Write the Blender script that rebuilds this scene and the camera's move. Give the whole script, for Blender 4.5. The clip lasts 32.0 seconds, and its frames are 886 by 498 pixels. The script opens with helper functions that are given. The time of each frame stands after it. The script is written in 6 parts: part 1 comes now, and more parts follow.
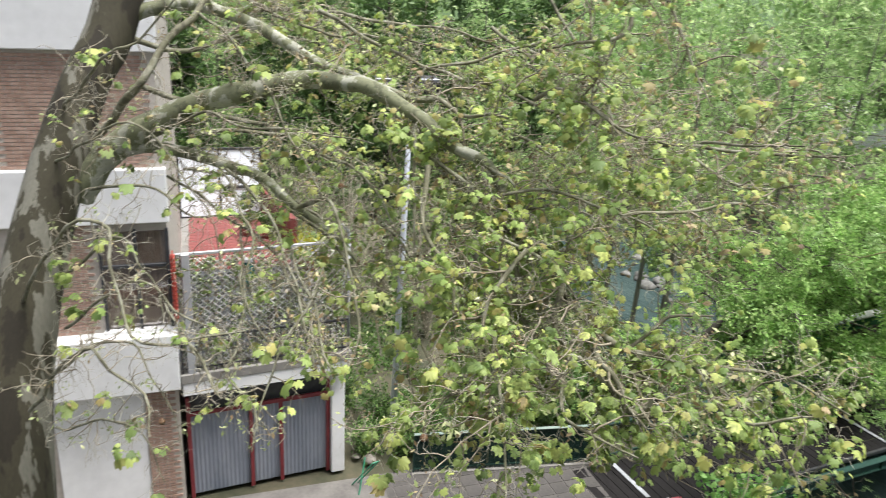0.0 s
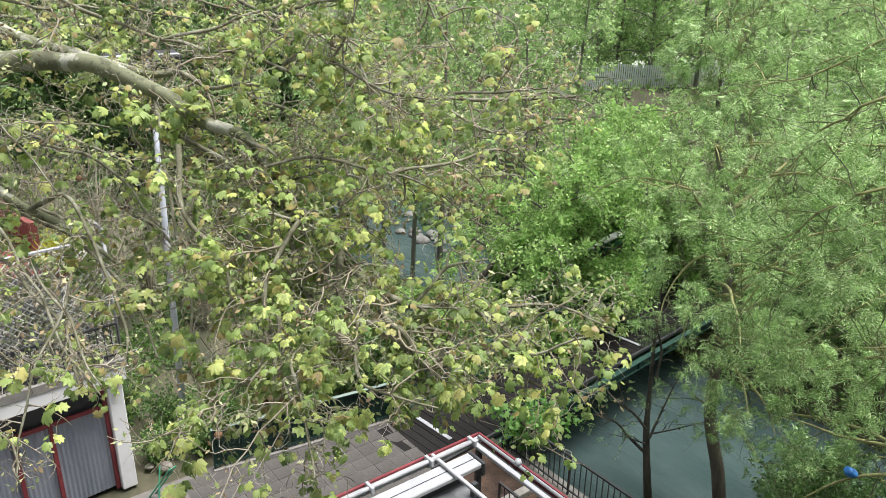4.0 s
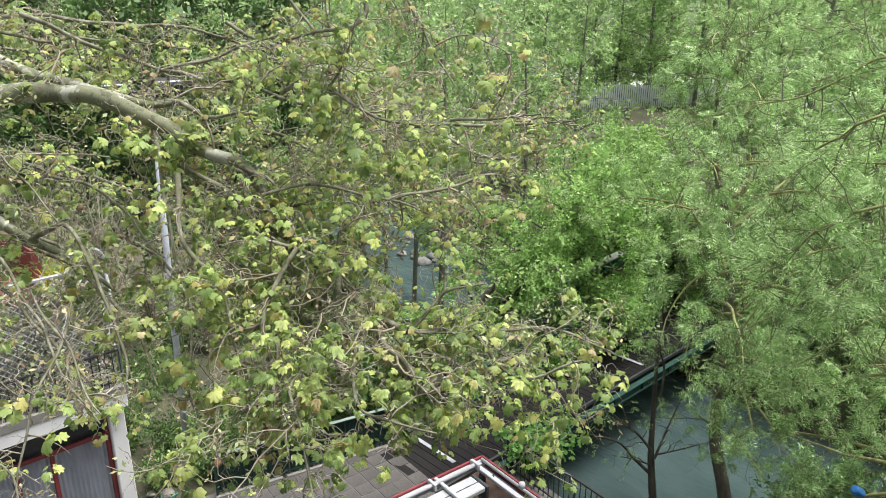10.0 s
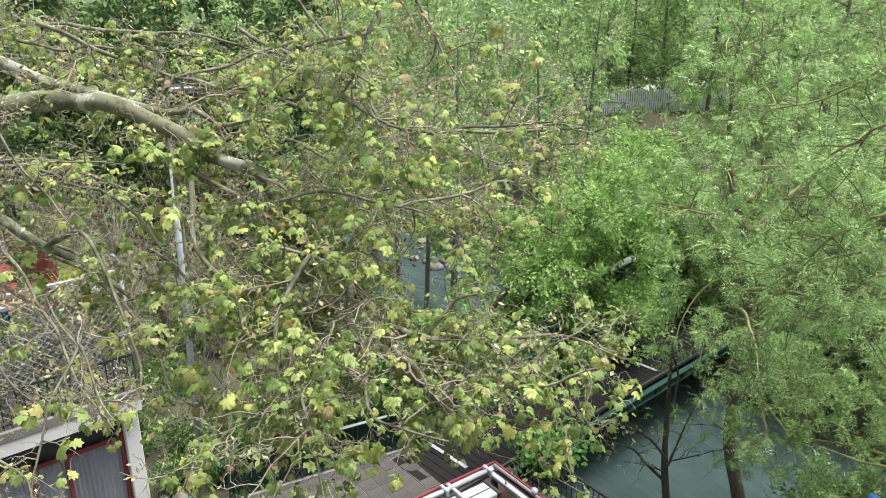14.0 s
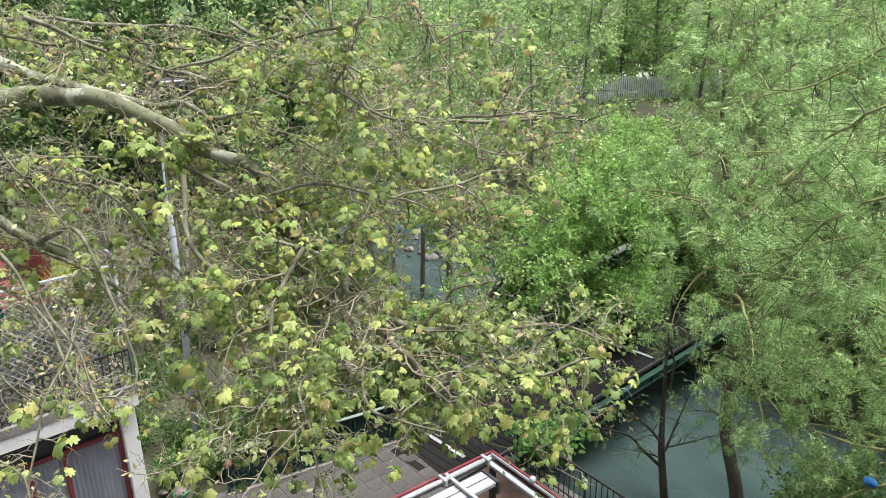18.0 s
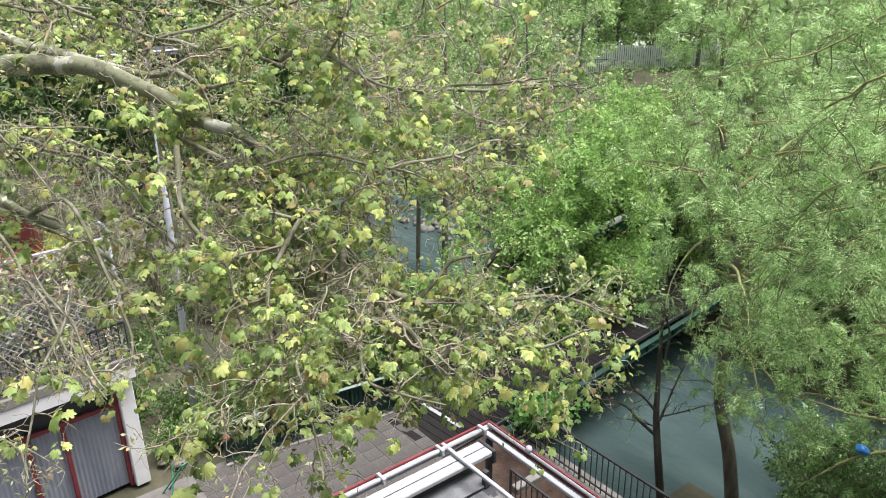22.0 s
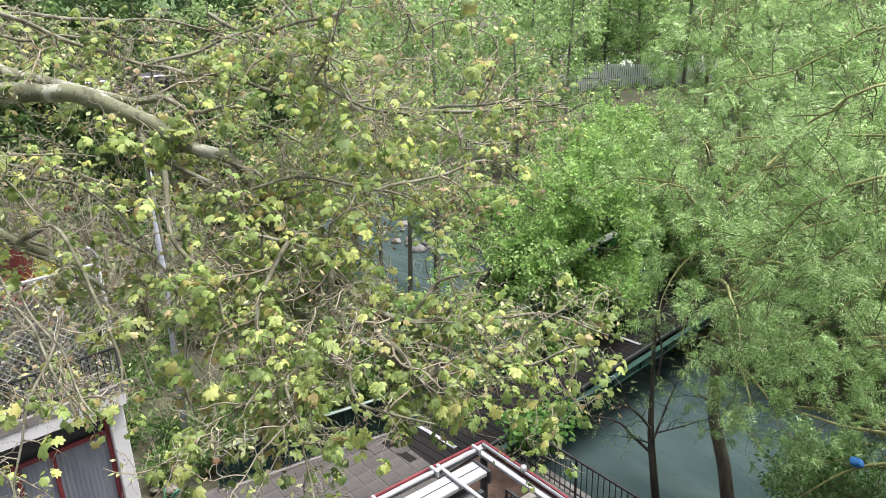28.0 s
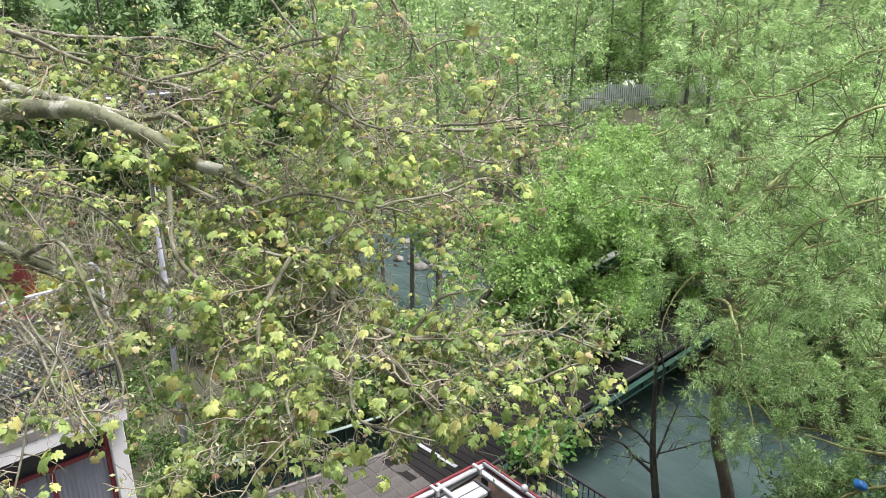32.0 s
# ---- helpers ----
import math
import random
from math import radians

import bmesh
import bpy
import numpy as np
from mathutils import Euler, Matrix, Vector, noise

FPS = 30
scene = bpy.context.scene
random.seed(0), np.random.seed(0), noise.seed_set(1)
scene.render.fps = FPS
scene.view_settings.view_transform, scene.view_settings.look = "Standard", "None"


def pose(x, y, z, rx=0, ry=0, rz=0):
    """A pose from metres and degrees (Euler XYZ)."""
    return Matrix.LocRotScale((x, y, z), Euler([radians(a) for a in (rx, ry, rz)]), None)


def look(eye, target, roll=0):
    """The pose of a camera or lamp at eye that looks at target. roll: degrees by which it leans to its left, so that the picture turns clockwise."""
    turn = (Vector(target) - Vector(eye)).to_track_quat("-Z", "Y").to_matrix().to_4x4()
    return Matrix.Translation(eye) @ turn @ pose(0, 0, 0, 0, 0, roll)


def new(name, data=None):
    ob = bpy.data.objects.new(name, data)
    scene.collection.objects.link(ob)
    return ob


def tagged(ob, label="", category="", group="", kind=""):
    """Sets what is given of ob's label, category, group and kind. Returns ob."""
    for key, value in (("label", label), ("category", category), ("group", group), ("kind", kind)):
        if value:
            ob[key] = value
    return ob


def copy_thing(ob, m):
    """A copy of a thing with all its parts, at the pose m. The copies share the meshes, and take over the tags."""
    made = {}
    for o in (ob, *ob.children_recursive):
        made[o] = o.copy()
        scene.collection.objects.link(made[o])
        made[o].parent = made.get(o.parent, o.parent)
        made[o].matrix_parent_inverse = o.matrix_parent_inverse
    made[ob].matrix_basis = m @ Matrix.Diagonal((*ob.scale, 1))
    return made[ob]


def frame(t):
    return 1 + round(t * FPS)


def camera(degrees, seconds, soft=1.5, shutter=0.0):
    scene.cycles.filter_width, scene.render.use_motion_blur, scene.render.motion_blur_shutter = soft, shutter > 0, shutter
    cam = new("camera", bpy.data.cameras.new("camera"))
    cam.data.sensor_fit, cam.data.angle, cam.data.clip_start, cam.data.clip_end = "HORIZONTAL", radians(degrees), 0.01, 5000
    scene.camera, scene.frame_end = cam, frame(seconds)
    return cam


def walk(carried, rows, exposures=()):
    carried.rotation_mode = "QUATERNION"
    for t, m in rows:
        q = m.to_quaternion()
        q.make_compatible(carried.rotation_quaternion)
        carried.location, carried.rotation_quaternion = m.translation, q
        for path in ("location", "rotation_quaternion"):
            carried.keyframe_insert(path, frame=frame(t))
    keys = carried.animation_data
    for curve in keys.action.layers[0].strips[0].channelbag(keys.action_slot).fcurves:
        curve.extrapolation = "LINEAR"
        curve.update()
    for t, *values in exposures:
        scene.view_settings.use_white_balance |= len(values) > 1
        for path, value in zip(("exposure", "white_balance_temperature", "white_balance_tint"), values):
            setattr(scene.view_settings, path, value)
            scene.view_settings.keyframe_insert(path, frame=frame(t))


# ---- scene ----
PATH = [
    (0.0, -0.064, -0.062, 10.719, 71.337, -2.811, -18.116),
    (0.5, -0.066, -0.071, 10.724, 72.096, -2.205, -22.537),
    (1.0, -0.060, -0.074, 10.721, 72.820, -1.446, -24.598),
    (1.5, -0.056, -0.061, 10.719, 72.866, -1.041, -25.807),
    (2.0, -0.041, -0.030, 10.704, 72.230, -0.877, -28.333),
    (2.5, -0.017, 0.015, 10.685, 71.324, -1.236, -32.830),
    (3.0, -0.009, 0.021, 10.682, 70.136, -1.083, -36.047),
    (3.5, -0.013, 0.025, 10.680, 69.431, -0.850, -37.308),
    (5.5, -0.010, 0.007, 10.685, 69.815, -0.557, -36.609),
    (6.0, -0.000, -0.000, 10.700, 70.000, -0.513, -36.683),
    (6.5, -0.007, -0.001, 10.692, 70.218, -0.389, -37.153),
    (7.0, -0.007, -0.011, 10.698, 70.492, -0.402, -37.370),
    (7.5, -0.009, -0.006, 10.695, 70.565, -0.401, -37.551),
    (8.0, -0.005, -0.010, 10.700, 70.452, -0.356, -37.861),
    (8.5, -0.002, -0.006, 10.701, 70.479, -0.320, -37.857),
    (9.0, -0.003, -0.012, 10.709, 70.726, -0.320, -37.653),
    (9.5, -0.004, -0.011, 10.711, 70.830, -0.220, -37.372),
    (10.0, -0.002, -0.012, 10.712, 71.114, -0.071, -37.284),
    (10.5, -0.001, -0.008, 10.711, 71.044, -0.089, -37.347),
    (11.0, -0.006, -0.001, 10.718, 70.976, -0.131, -37.383),
    (11.5, -0.006, -0.004, 10.720, 70.913, -0.069, -36.946),
    (12.0, -0.002, 0.001, 10.716, 70.714, 0.065, -36.385),
    (12.5, -0.003, -0.001, 10.717, 70.635, 0.134, -36.328),
    (13.0, -0.002, -0.012, 10.728, 70.792, 0.146, -36.450),
    (13.5, 0.002, -0.008, 10.729, 71.057, 0.146, -36.440),
    (14.0, 0.003, -0.006, 10.728, 71.439, 0.212, -36.368),
    (14.5, 0.004, -0.011, 10.727, 71.649, 0.327, -36.542),
    (16.5, 0.011, -0.003, 10.725, 71.220, 0.609, -37.141),
    (17.0, 0.007, -0.005, 10.728, 71.075, 0.538, -37.231),
    (17.5, 0.010, -0.000, 10.729, 70.852, 0.634, -37.117),
    (18.0, 0.012, 0.005, 10.725, 70.694, 0.874, -37.014),
    (18.5, 0.009, -0.003, 10.728, 70.794, 0.929, -37.131),
    (19.0, 0.009, -0.005, 10.726, 70.872, 0.961, -37.230),
    (19.5, 0.016, 0.001, 10.721, 71.045, 0.933, -37.384),
    (20.0, 0.018, 0.006, 10.723, 70.943, 0.926, -37.437),
    (20.5, 0.022, 0.020, 10.717, 70.738, 1.017, -37.379),
    (21.0, 0.029, 0.050, 10.708, 69.129, 1.279, -36.985),
    (21.5, 0.044, 0.091, 10.693, 67.559, 1.246, -37.158),
    (22.0, 0.029, 0.060, 10.706, 68.450, 0.905, -37.423),
    (22.5, 0.019, 0.022, 10.715, 68.989, 0.466, -37.853),
    (23.0, 0.023, 0.014, 10.722, 69.334, 0.301, -37.894),
    (23.5, 0.025, 0.025, 10.721, 69.624, 0.340, -37.997),
    (24.0, 0.025, 0.017, 10.721, 69.951, 0.467, -37.983),
    (24.5, 0.024, 0.011, 10.714, 70.050, 0.669, -38.126),
    (25.0, 0.025, 0.018, 10.712, 70.166, 0.765, -38.258),
    (25.5, 0.028, 0.028, 10.709, 70.057, 1.040, -37.901),
    (27.5, 0.032, 0.022, 10.714, 69.795, 1.713, -38.203),
    (28.0, 0.031, 0.014, 10.717, 69.990, 1.623, -38.314),
    (28.5, 0.029, 0.015, 10.714, 70.026, 1.634, -38.371),
    (29.0, 0.033, 0.025, 10.709, 70.253, 1.623, -38.354),
    (29.5, 0.030, 0.018, 10.710, 70.536, 1.587, -38.043),
    (30.0, 0.017, -0.006, 10.720, 70.821, 1.429, -37.619),
    (30.5, 0.024, -0.004, 10.710, 70.857, 1.346, -37.628),
    (31.0, 0.022, 0.004, 10.712, 71.020, 1.250, -37.781),
    (31.5, 0.021, -0.010, 10.716, 71.285, 1.244, -37.981),
    (32.0, 0.022, -0.008, 10.718, 71.419, 1.316, -38.015),
]
EXPOSURE = 1.02
cam = camera(62.2, 32.0, soft=0.6, shutter=0.5)
walk(cam, [(t, pose(x, y, z, rx, ry, rz)) for t, x, y, z, rx, ry, rz in PATH], [(0.0, EXPOSURE - .03, 6250, 12), (3.0, EXPOSURE - .03, 6250, 12), (6.0, EXPOSURE - .07, 6250, 12), (20.5, EXPOSURE - .07, 6250, 12), (22.5, EXPOSURE + .08, 6200, 16), (32.0, EXPOSURE + .08, 6200, 16)])

# ---- light: a bright overcast spring day ----
world = bpy.data.worlds.new("sky")
scene.world = world
world.use_nodes = True
wn, wl = world.node_tree.nodes, world.node_tree.links
sky = wn.new("ShaderNodeTexSky")
sky.sky_type, sky.sun_disc = "NISHITA", False
sky.sun_elevation, sky.sun_rotation = radians(74), radians(123)
sky.air_density, sky.dust_density, sky.ozone_density = 1.0, 4.0, 1.0
pale = wn.new("ShaderNodeHueSaturation")
pale.inputs["Saturation"].default_value = 0.35
wl.new(sky.outputs[0], pale.inputs["Color"])
wl.new(pale.outputs[0], wn["Background"].inputs[0])
wn["Background"].inputs[1].default_value = 0.09
sun = new("sun", bpy.data.lights.new("sun", "SUN"))
sun.data.energy, sun.data.angle, sun.data.color = 3.4, radians(30), (1.0, 0.96, 0.9)
sun.matrix_world = look((14, -9, 60), (0, 0, 0))


# ---- materials ----
def mat(name, c1, c2, rough=0.8, scale=8.0, bump=0.2, metal=0.0, fine=6.0, island=0.0, obj=0.0, stretch=(1, 1, 1), trans=0.0):
    """Two colours mixed by noise at two scales, with relief; island or obj: how far single pieces differ; trans: light let through."""
    m = bpy.data.materials.new(name)
    m.use_nodes = True
    n, l = m.node_tree.nodes, m.node_tree.links
    b = n["Principled BSDF"]
    co, mp = n.new("ShaderNodeTexCoord"), n.new("ShaderNodeMapping")
    mp.inputs["Scale"].default_value = stretch
    l.new(co.outputs["Object"], mp.inputs[0])
    big, small = n.new("ShaderNodeTexNoise"), n.new("ShaderNodeTexNoise")
    big.inputs["Scale"].default_value, small.inputs["Scale"].default_value = scale, scale * fine
    big.inputs["Detail"].default_value, small.inputs["Detail"].default_value = 4, 6
    l.new(mp.outputs[0], big.inputs[0]), l.new(mp.outputs[0], small.inputs[0])
    add = n.new("ShaderNodeMath")
    add.operation = "MULTIPLY_ADD"
    add.inputs[1].default_value = 0.45
    l.new(small.outputs[0], add.inputs[0]), l.new(big.outputs[0], add.inputs[2])
    ramp = n.new("ShaderNodeValToRGB")
    ramp.color_ramp.elements[0].position, ramp.color_ramp.elements[1].position = 0.5, 0.92
    ramp.color_ramp.elements[0].color, ramp.color_ramp.elements[1].color = (*c1, 1), (*c2, 1)
    l.new(add.outputs[0], ramp.inputs[0])
    col = ramp.outputs[0]
    if island or obj:
        hsv, rng = n.new("ShaderNodeHueSaturation"), n.new("ShaderNodeMapRange")
        src = n.new("ShaderNodeNewGeometry").outputs["Random Per Island"] if island else n.new("ShaderNodeObjectInfo").outputs["Random"]
        a = island or obj
        rng.inputs["To Min"].default_value, rng.inputs["To Max"].default_value = 1 - a, 1 + a
        l.new(src, rng.inputs[0]), l.new(rng.outputs[0], hsv.inputs["Value"]), l.new(col, hsv.inputs["Color"])
        col = hsv.outputs[0]
    l.new(col, b.inputs["Base Color"])
    b.inputs["Roughness"].default_value, b.inputs["Metallic"].default_value = rough, metal
    bm_ = n.new("ShaderNodeBump")
    bm_.inputs["Strength"].default_value, bm_.inputs["Distance"].default_value = bump, 0.02
    l.new(add.outputs[0], bm_.inputs["Height"]), l.new(bm_.outputs[0], b.inputs["Normal"])
    if trans:
        t_, mix = n.new("ShaderNodeBsdfTranslucent"), n.new("ShaderNodeMixShader")
        l.new(col, t_.inputs[0]), l.new(b.outputs[0], mix.inputs[1]), l.new(t_.outputs[0], mix.inputs[2])
        mix.inputs[0].default_value = trans
        l.new(mix.outputs[0], n["Material Output"].inputs[0])
    return m


def leaf_mat(name, stops, rough=0.55, trans=0.35, val=0.25, clump=1.3):
    """Leaf colours spread over the single leaves; clumps of value imitate lit tufts and dark gaps."""
    m = bpy.data.materials.new(name)
    m.use_nodes = True
    n, l = m.node_tree.nodes, m.node_tree.links
    b = n["Principled BSDF"]
    ramp = n.new("ShaderNodeValToRGB")
    while len(ramp.color_ramp.elements) < len(stops):
        ramp.color_ramp.elements.new(0.5)
    for e, (p, c) in zip(ramp.color_ramp.elements, stops):
        e.position, e.color = p, (*c, 1)
    geo, nz, hsv, rng = n.new("ShaderNodeNewGeometry"), n.new("ShaderNodeTexNoise"), n.new("ShaderNodeHueSaturation"), n.new("ShaderNodeMapRange")
    nz.inputs["Scale"].default_value = clump
    rng.inputs["From Min"].default_value, rng.inputs["From Max"].default_value = .3, .7
    co = n.new("ShaderNodeTexCoord")
    l.new(co.outputs["Object"], nz.inputs[0])
    info, mix0 = n.new("ShaderNodeObjectInfo"), n.new("ShaderNodeMath")
    mix0.operation = "ADD"
    l.new(geo.outputs["Random Per Island"], mix0.inputs[0]), l.new(info.outputs["Random"], mix0.inputs[1])
    fr = n.new("ShaderNodeMath")
    fr.operation = "FRACT"
    l.new(mix0.outputs[0], fr.inputs[0]), l.new(fr.outputs[0], ramp.inputs[0])
    rng.inputs["To Min"].default_value, rng.inputs["To Max"].default_value = 1 - val, 1 + val
    l.new(nz.outputs[0], rng.inputs[0]), l.new(rng.outputs[0], hsv.inputs["Value"]), l.new(ramp.outputs[0], hsv.inputs["Color"])
    l.new(hsv.outputs[0], b.inputs["Base Color"])
    b.inputs["Roughness"].default_value = rough
    t_, mix = n.new("ShaderNodeBsdfTranslucent"), n.new("ShaderNodeMixShader")
    l.new(hsv.outputs[0], t_.inputs[0]), l.new(b.outputs[0], mix.inputs[1]), l.new(t_.outputs[0], mix.inputs[2])
    mix.inputs[0].default_value = trans
    l.new(mix.outputs[0], n["Material Output"].inputs[0])
    return m


def bark_mat(name, dark, mid, light, scale=4.0, tall=.6):
    """Flaking bark: patches of three tones with sharp edges."""
    m = bpy.data.materials.new(name)
    m.use_nodes = True
    n, l = m.node_tree.nodes, m.node_tree.links
    b = n["Principled BSDF"]
    co, mp, nz, nf = n.new("ShaderNodeTexCoord"), n.new("ShaderNodeMapping"), n.new("ShaderNodeTexNoise"), n.new("ShaderNodeTexNoise")
    l.new(co.outputs["Object"], mp.inputs[0])
    mp.inputs["Scale"].default_value = (1, 1, tall)
    nz.inputs["Scale"].default_value, nz.inputs["Detail"].default_value, nz.inputs["Roughness"].default_value = scale, 8, .58
    nf.inputs["Scale"].default_value, nf.inputs["Detail"].default_value = scale * 14, 5
    l.new(mp.outputs[0], nz.inputs[0]), l.new(mp.outputs[0], nf.inputs[0])
    ramp = n.new("ShaderNodeValToRGB")
    els = ramp.color_ramp.elements
    els.new(0.5), els.new(0.55)
    for e, (p, c) in zip(els, ((0.41, dark), (0.43, mid), (0.535, mid), (0.55, light))):
        e.position, e.color = p, (*c, 1)
    l.new(nz.outputs[0], ramp.inputs[0])
    hsv, rng = n.new("ShaderNodeHueSaturation"), n.new("ShaderNodeMapRange")
    rng.inputs["To Min"].default_value, rng.inputs["To Max"].default_value = 0.6, 1.4
    l.new(nf.outputs[0], rng.inputs[0]), l.new(rng.outputs[0], hsv.inputs["Value"]), l.new(ramp.outputs[0], hsv.inputs["Color"])
    l.new(hsv.outputs[0], b.inputs["Base Color"])
    b.inputs["Roughness"].default_value = 0.85
    bp = n.new("ShaderNodeBump")
    bp.inputs["Strength"].default_value, bp.inputs["Distance"].default_value = 0.5, 0.01
    l.new(nz.outputs[0], bp.inputs["Height"]), l.new(bp.outputs[0], b.inputs["Normal"])
    return m


M_PLANE_LEAF = leaf_mat("plane_leaf", [(0.0, (0.16, 0.245, 0.07)), (0.3, (0.275, 0.385, 0.11)), (0.62, (0.41, 0.52, 0.17)), (0.88, (0.60, 0.67, 0.20)), (0.98, (0.44, 0.36, 0.15))], trans=0.48, val=.38, clump=3.0)
M_BUD_LEAF = leaf_mat("bud_leaf", [(0.0, (0.22, 0.28, 0.10)), (0.5, (0.38, 0.45, 0.19)), (1.0, (0.60, 0.62, 0.34))], trans=0.35, val=.3)
M_DRY_LEAF = leaf_mat("withered_leaf", [(0.0, (0.19, 0.13, 0.07)), (0.5, (0.36, 0.28, 0.15)), (1.0, (0.52, 0.46, 0.24))], trans=0.25)
M_ASH_LEAF = leaf_mat("ash_leaf", [(0.0, (0.16, 0.285, 0.085)), (0.45, (0.32, 0.51, 0.165)), (0.8, (0.51, 0.71, 0.295)), (1.0, (0.74, 0.87, 0.53))], trans=0.46, val=.42, clump=4.0)
M_ELDER_LEAF = leaf_mat("maple_leaf", [(0.0, (0.19, 0.34, 0.09)), (0.6, (0.33, 0.52, 0.15)), (1.0, (0.50, 0.66, 0.25))], trans=0.48, val=.4, clump=2.6)
M_WOOD_LEAF = leaf_mat("woodland_leaf", [(0.0, (0.20, 0.33, 0.11)), (0.6, (0.35, 0.51, 0.19)), (1.0, (0.55, 0.67, 0.32))], trans=0.5, val=.4, clump=.9)
M_DARK_LEAF = leaf_mat("conifer_leaf", [(0.0, (0.065, 0.125, 0.04)), (0.7, (0.12, 0.21, 0.06)), (1.0, (0.19, 0.30, 0.09))], trans=0.3)
# leaf tones darkened to stand in for the shadows in the understory
M_SHRUB_LEAF = leaf_mat("shrub_leaf", [(0.0, (0.055, 0.11, 0.03)), (0.6, (0.11, 0.21, 0.05)), (1.0, (0.22, 0.33, 0.10))], trans=0.4, val=.4)
M_BANK_LEAF = leaf_mat("bank_leaf", [(0.0, (0.09, 0.19, 0.055)), (0.55, (0.19, 0.33, 0.11)), (1.0, (0.42, 0.56, 0.28))], trans=0.42, val=.4, clump=3.0)
M_FORSYTHIA = leaf_mat("yellow_blossom", [(0.0, (0.62, 0.55, 0.04)), (1.0, (0.45, 0.52, 0.07))], trans=0.3)
M_PLANE_BARK = bark_mat("plane_bark", (0.10, 0.105, 0.06), (0.165, 0.175, 0.10), (0.33, 0.335, 0.265), 7.0)
M_LIMB_BARK = bark_mat("thin_plane_bark", (0.10, 0.095, 0.06), (0.17, 0.165, 0.105), (0.25, 0.245, 0.18), 12.0)
M_WOOD_BARK = mat("woodland_bark", (0.12, 0.115, 0.09), (0.25, 0.24, 0.19), 0.9, 7, 0.5, stretch=(1, 1, 0.25))
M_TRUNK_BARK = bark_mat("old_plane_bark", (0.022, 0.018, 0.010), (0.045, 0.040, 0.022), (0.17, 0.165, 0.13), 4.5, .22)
M_TWIG = mat("twig_bark", (0.15, 0.13, 0.09), (0.34, 0.30, 0.22), 0.85, 6, 0.2)
M_TWIG_PALE = mat("pale_twig", (0.235, 0.225, 0.175), (0.50, 0.475, 0.39), 0.85, 6, 0.2)
M_STALK = mat("dry_stalk", (0.24, 0.215, 0.155), (0.43, 0.395, 0.30), 0.85, 6, 0.1)
M_SAPLING = leaf_mat("sapling_leaf", [(0.0, (0.10, 0.25, 0.05)), (0.6, (0.17, 0.36, 0.08)), (1.0, (0.28, 0.47, 0.13))], trans=0.45)
M_GREY_BARK = mat("grey_bark", (0.08, 0.07, 0.055), (0.19, 0.17, 0.13), 0.9, 7, 0.6, stretch=(1, 1, 0.25))
M_DARK_BARK = mat("dark_bark", (0.035, 0.032, 0.027), (0.10, 0.09, 0.07), 0.9, 7, 0.6, stretch=(1, 1, 0.25))
M_LICHEN_TWIG = mat("lichen_twig", (0.09, 0.11, 0.045), (0.21, 0.25, 0.095), 0.9, 9, 0.2)
M_LICHEN_LIMB = mat("lichen_limb", (0.19, 0.19, 0.08), (0.38, 0.38, 0.16), 0.9, 9, 0.4)
# soil colour includes the shade under the shrubs
M_GROUND = mat("soil", (0.032, 0.038, 0.018), (0.085, 0.075, 0.045), 0.95, 0.8, 0.6, fine=9)
M_QUAY = mat("damp_earth", (0.022, 0.018, 0.015), (0.085, 0.055, 0.04), 0.9, 2.2, 0.5, fine=9)
M_PAVE_BASE = mat("pavement_mortar", (0.10, 0.093, 0.084), (0.16, 0.15, 0.135), 0.9, 2, 0.3)
M_TILE = mat("paving_tile", (0.048, 0.044, 0.040), (0.092, 0.085, 0.076), 0.85, 2.5, 0.3, obj=0.12)
M_CONCRETE = mat("concrete", (0.15, 0.14, 0.125), (0.27, 0.26, 0.235), 0.9, 1.5, 0.3)
M_WHITE = mat("white_render", (0.66, 0.66, 0.65), (0.8, 0.8, 0.79), 0.85, 0.9, 0.15)
M_PANEL = mat("white_panel", (0.76, 0.80, 0.84), (0.84, 0.87, 0.90), 0.6, 0.8, 0.05)
M_WHITE_METAL = mat("white_lacquered_metal", (0.30, 0.31, 0.32), (0.40, 0.405, 0.41), 0.4, 2, 0.05)
M_RED = mat("red_paint", (0.14, 0.016, 0.022), (0.21, 0.032, 0.036), 0.5, 4, 0.1)
M_TERRACOTTA = mat("terracotta", (0.16, 0.038, 0.034), (0.23, 0.066, 0.055), 0.7, 5, 0.2, obj=0.1)
M_GATE = mat("grey_sheet", (0.17, 0.19, 0.23), (0.26, 0.28, 0.32), 0.5, 3, 0.08, stretch=(1, 1, 0.2))
M_BRICK = mat("brick", (0.25, 0.155, 0.115), (0.40, 0.28, 0.22), 0.9, 8, 0.4, obj=0.16)
M_MORTAR = mat("mortar", (0.40, 0.36, 0.31), (0.52, 0.48, 0.42), 0.95, 6, 0.3)
M_GREEN = mat("green_paint", (0.006, 0.028, 0.021), (0.012, 0.05, 0.035), 0.5, 5, 0.1)
M_BLACK = mat("black_iron", (0.015, 0.016, 0.017), (0.04, 0.04, 0.042), 0.5, 8, 0.1)
M_DECK = mat("dark_planks", (0.007, 0.0065, 0.0065), (0.018, 0.0165, 0.016), 0.75, 3, 0.3, stretch=(1, 0.3, 1), obj=0.2)
for _d in (M_DECK, M_QUAY):  # soaked and dull, hardly any gloss
    _d.node_tree.nodes["Principled BSDF"].inputs["Specular IOR Level"].default_value = 0.12
M_STRIPE = mat("white_stripe", (0.20, 0.21, 0.22), (0.36, 0.375, 0.385), 0.7, 6, 0.1)
